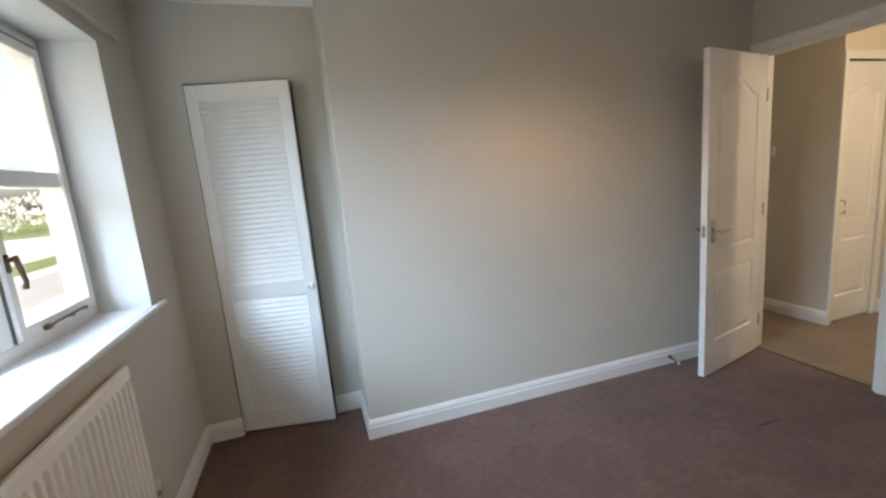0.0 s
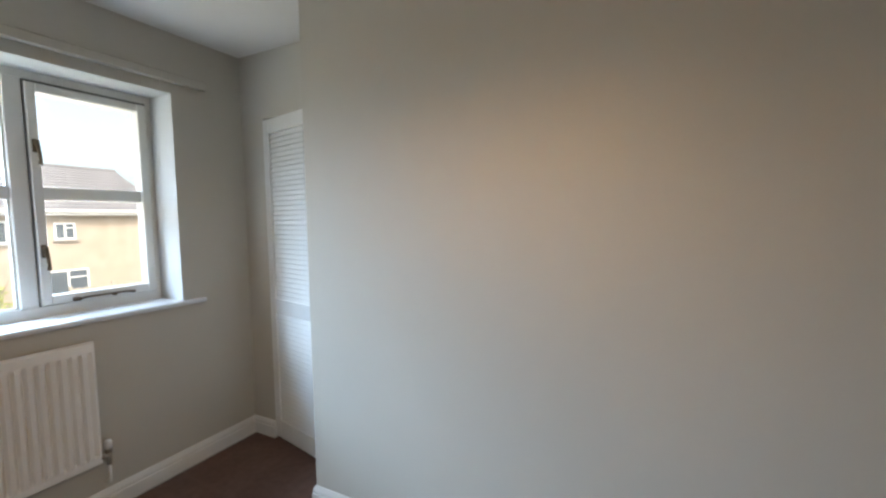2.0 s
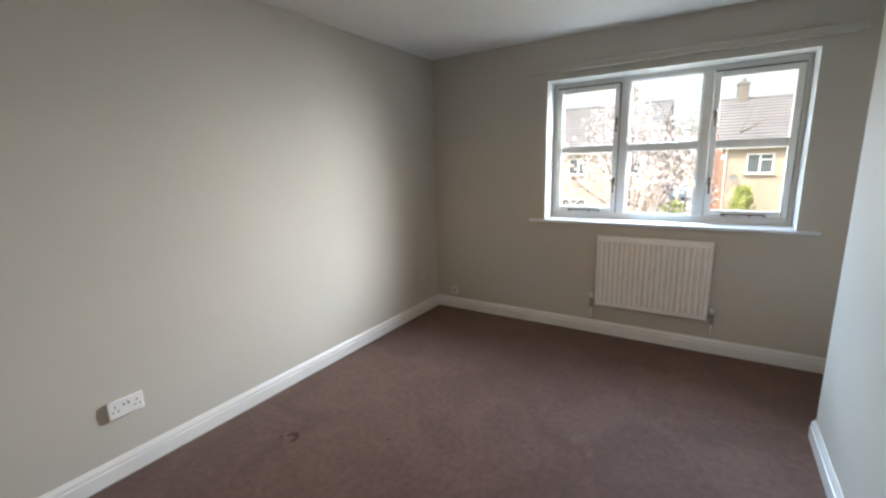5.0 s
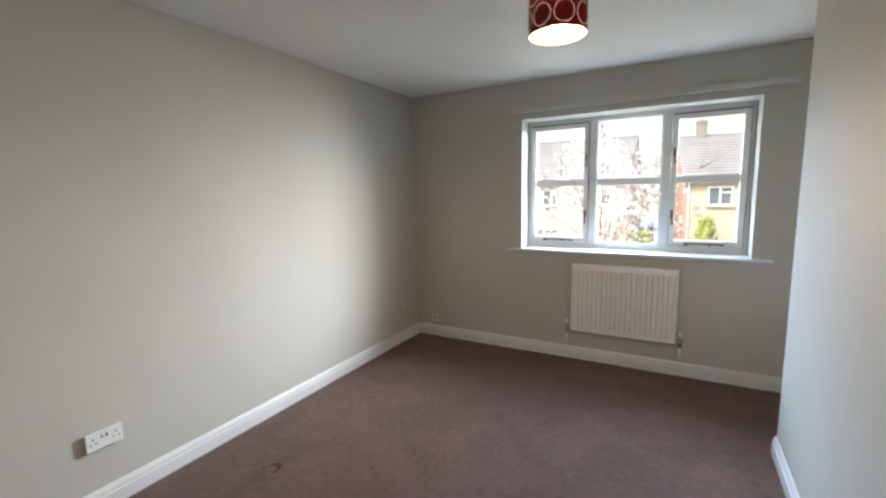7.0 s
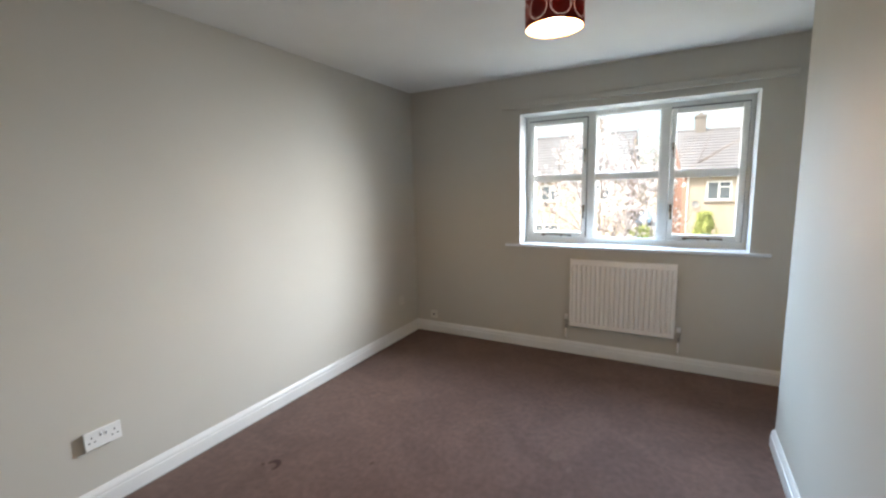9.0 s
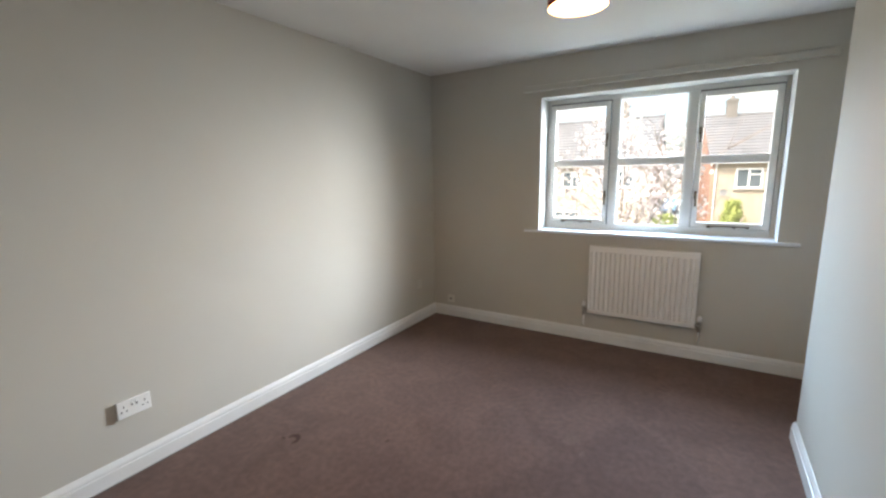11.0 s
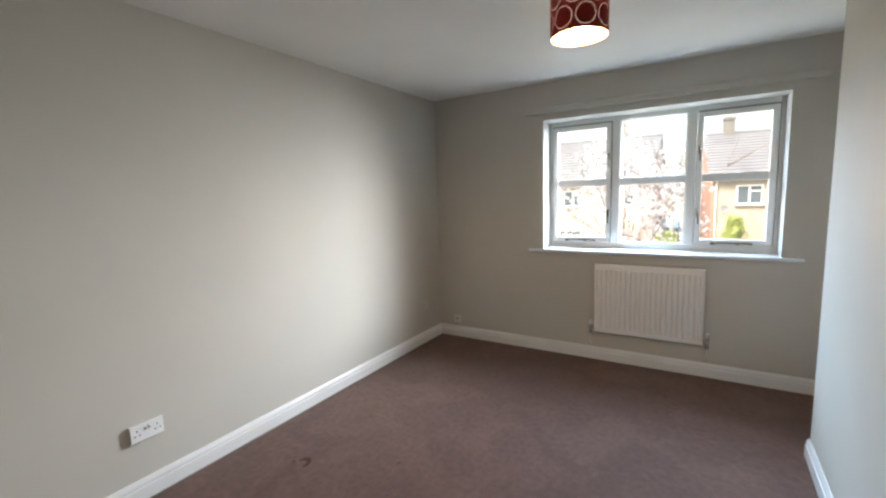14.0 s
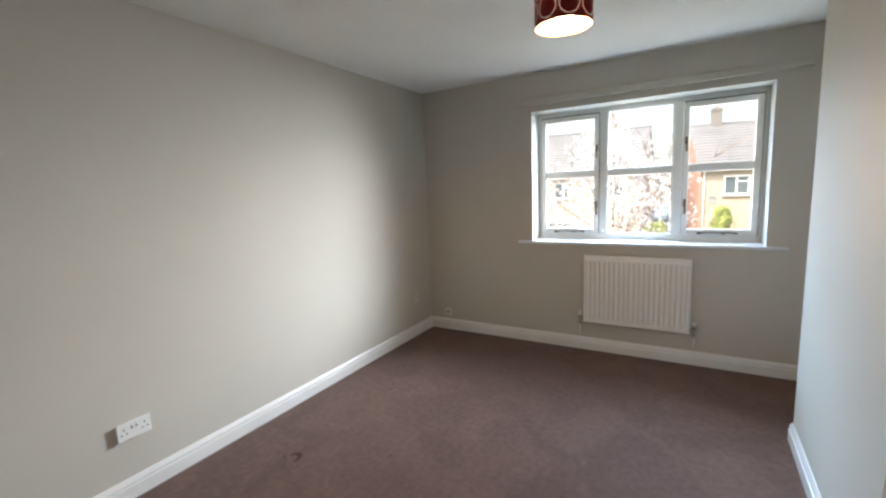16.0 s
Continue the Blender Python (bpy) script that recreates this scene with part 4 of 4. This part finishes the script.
# satellite dish
dish = thing("satellite_dish", "small grey satellite dish on the brick wall", "satellite dish", (-20.75, 2.62, 0.40))
bm = bmesh.new()
for r0, r1, d0, d1 in ((0.0, 0.09, 0.0, 0.010), (0.09, 0.17, 0.010, 0.04)):
    for k in range(18):
        a, b = 2 * math.pi * k / 18, 2 * math.pi * (k + 1) / 18
        q = [(d0, r0 * math.cos(a), r0 * math.sin(a)), (d1, r1 * math.cos(a), r1 * math.sin(a)), (d1, r1 * math.cos(b), r1 * math.sin(b)), (d0, r0 * math.cos(b), r0 * math.sin(b))]
        vs = [bm.verts.new(c) for c in (q if r0 else (q[0], q[1], q[2]))]
        bm.faces.new(vs)
part("dish", bm, DISHG, dish)
part("bracket", tube(bmesh.new(), ((0, 0, 0), (-0.25, 0, -0.05)), 0.02, 8), CHROME, dish)

def limb(bm, p, d, length, r, depth, tips, rnd, spread, sides=6):
    """A branching limb; tips gathers the ends."""
    pts, rads = [Vector(p)], [r]
    d = Vector(d).normalized()
    n = 4
    for i in range(n):
        d = (d + 0.16 * Vector((rnd.uniform(-1, 1), rnd.uniform(-1, 1), rnd.uniform(-0.4, 1)))).normalized()
        pts.append(pts[-1] + d * length / n)
        rads.append(r * (1 - 0.55 * (i + 1) / n))
    tube(bm, pts, rads, sides)
    tips += pts[2:] if depth < 2 else []
    if depth == 0:
        return
    for i in range(3 if depth > 1 else 4):
        q = pts[rnd.choice((2, 3, 4, 4))]
        nd = (d + spread * Vector((rnd.uniform(-1, 1), rnd.uniform(-1, 1), rnd.uniform(-0.35, 0.8)))).normalized()
        limb(bm, q, nd, length * rnd.uniform(0.55, 0.8), rads[-1] * 0.95, depth - 1, tips, rnd, spread, 5)


def petals(bm, c, size, rnd, count=6):
    """One open flower or leaf cluster of small curved petals."""
    ax = Vector((rnd.uniform(-1, 1), rnd.uniform(-1, 1), rnd.uniform(0.0, 1))).normalized()
    u = ax.orthogonal().normalized()
    v = ax.cross(u)
    for k in range(count):
        a = 2 * math.pi * k / count + rnd.uniform(-0.3, 0.3)
        o = math.cos(a) * u + math.sin(a) * v
        s = math.cos(a) * v - math.sin(a) * u
        lift = rnd.uniform(0.2, 0.9)
        tip = c + size * (o + lift * ax)
        midp = c + size * 0.55 * (o + lift * 0.4 * ax)
        vs = [bm.verts.new(q) for q in (c, midp + s * size * 0.28, tip, midp - s * size * 0.28)]
        bm.faces.new((vs[0], vs[1], vs[2]))
        bm.faces.new((vs[0], vs[2], vs[3]))


def blossom_tree(place, height, seed):
    rnd = random.Random(seed)
    th = thing("blossom_tree", "small garden tree covered in white blossom", "tree", place)
    bm = bmesh.new()
    tips = []
    tube(bm, ((0, 0, -0.05), (0.02, 0.03, height * 0.18), (0.0, 0.05, height * 0.34)), (0.11, 0.085, 0.07), 10)
    for k in range(11):
        a = k * 0.9 + rnd.uniform(-0.2, 0.2)
        limb(bm, (0, 0.05, height * (0.22 + 0.024 * k)), (0.46 * math.cos(a), 0.46 * math.sin(a), 0.9), height * 0.30, 0.034, 2, tips, rnd, 0.75)
    for k in range(3):                                                   # low spreading boughs
        a = -2.1 + k * 0.55 + rnd.uniform(-0.15, 0.15)
        limb(bm, (0, 0.05, height * (0.20 + 0.016 * k)), (0.80 * math.cos(a), 0.95 * math.sin(a), 0.75), height * 0.27, 0.030, 2, tips, rnd, 0.75)
    part("trunk", bm, PALE_BARK, th, "", True)
    bm = bmesh.new()
    for p in tips:
        reach = (1.45 if p.y > 0 else 1.85) * math.sqrt(max(0.0, 1 - (p.z / (height * 0.95)) ** 6))     # a rounded crown
        if math.hypot(p.x, p.y) > reach:
            continue
        for j in range(8):
            q = p + Vector((rnd.gauss(0, 0.11), rnd.gauss(0, 0.11), rnd.gauss(0, 0.09)))
            petals(bm, q, rnd.uniform(0.030, 0.056), rnd)
    part("crown", bm, PETAL, th, "open white blossom on bare twigs")
    return th


def bush(place, w, h, seed, label, count=900, material=None):
    rnd = random.Random(seed)
    th = thing("bush", label, "bush", place)
    bm = bmesh.new()
    tips = []
    for k in range(6):
        a = k * 1.05
        limb(bm, (0.1 * math.cos(a), 0.1 * math.sin(a), 0), (0.4 * math.cos(a), 0.4 * math.sin(a), 1), h * 0.5, 0.03, 1, tips, rnd, 0.7, 5)
    part("trunk", bm, BARK, th, "", True)
    bm = bmesh.new()
    for i in range(count):
        a, t = rnd.uniform(0, 2 * math.pi), rnd.random()
        r = w / 2 * math.sqrt(rnd.uniform(0.15, 1)) * (1 - 0.55 * t ** 2) * (0.8 + 0.35 * math.sin(3 * a + seed) * rnd.random())
        petals(bm, Vector((r * math.cos(a), r * math.sin(a), h * (0.08 + 0.9 * t))), rnd.uniform(0.07, 0.13), rnd, 5)
    part("crown", bm, material or LEAF, th, "fresh yellow-green leaves")
    return th


blossom_tree((-6.6, 0.42, GZ), 5.85, 11)
bush((-19.3, 2.95, GZ), 1.3, 2.9, 21, "upright yellow-green garden bush against the brick house", 900)
bush((-19.2, 5.7, GZ), 2.6, 2.9, 22, "broad yellow-green garden bush against the brick house", 1100)
bush((-18.6, 0.25, GZ), 2.3, 2.25, 23, "low rounded green garden bush beside the road", 800)

# bare tree behind the gap between the houses
rnd = random.Random(5)
far = thing("bare_tree", "bare grey tree rising between the houses", "tree", (-34.0, -0.2, GZ))
bm = bmesh.new()
tips = []
tube(bm, ((0, 0, 0), (0.05, 0, 2.2)), (0.2, 0.14), 8)
for k in range(5):
    limb(bm, (0.05, 0, 2.0 + 0.15 * k), (0.35 * math.cos(k * 1.3), 0.35 * math.sin(k * 1.3), 1), 3.0, 0.08, 2, tips, rnd, 0.6, 5)
part("trunk", bm, TWIG, far)
bm = bmesh.new()
for p in tips:
    petals(bm, p + Vector((rnd.gauss(0, 0.2), rnd.gauss(0, 0.2), rnd.gauss(0, 0.2))), 0.10, rnd, 4)
part("crown", bm, TWIG, far)

# far woods along the horizon; their colour is paled to stand for distance haze
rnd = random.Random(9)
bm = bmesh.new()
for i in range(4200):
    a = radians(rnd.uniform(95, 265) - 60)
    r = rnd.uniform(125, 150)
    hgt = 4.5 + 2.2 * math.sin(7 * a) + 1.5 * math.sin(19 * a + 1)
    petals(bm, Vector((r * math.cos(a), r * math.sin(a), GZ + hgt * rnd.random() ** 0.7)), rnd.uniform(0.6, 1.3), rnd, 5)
tagged(part("far_woods", bm, tone("haze_paled_twigs", (0.42, 0.42, 0.38), (0.50, 0.50, 0.46), 0.9)), "far line of trees along the horizon, distance haze put into their colour", "trees", kind="stuff")
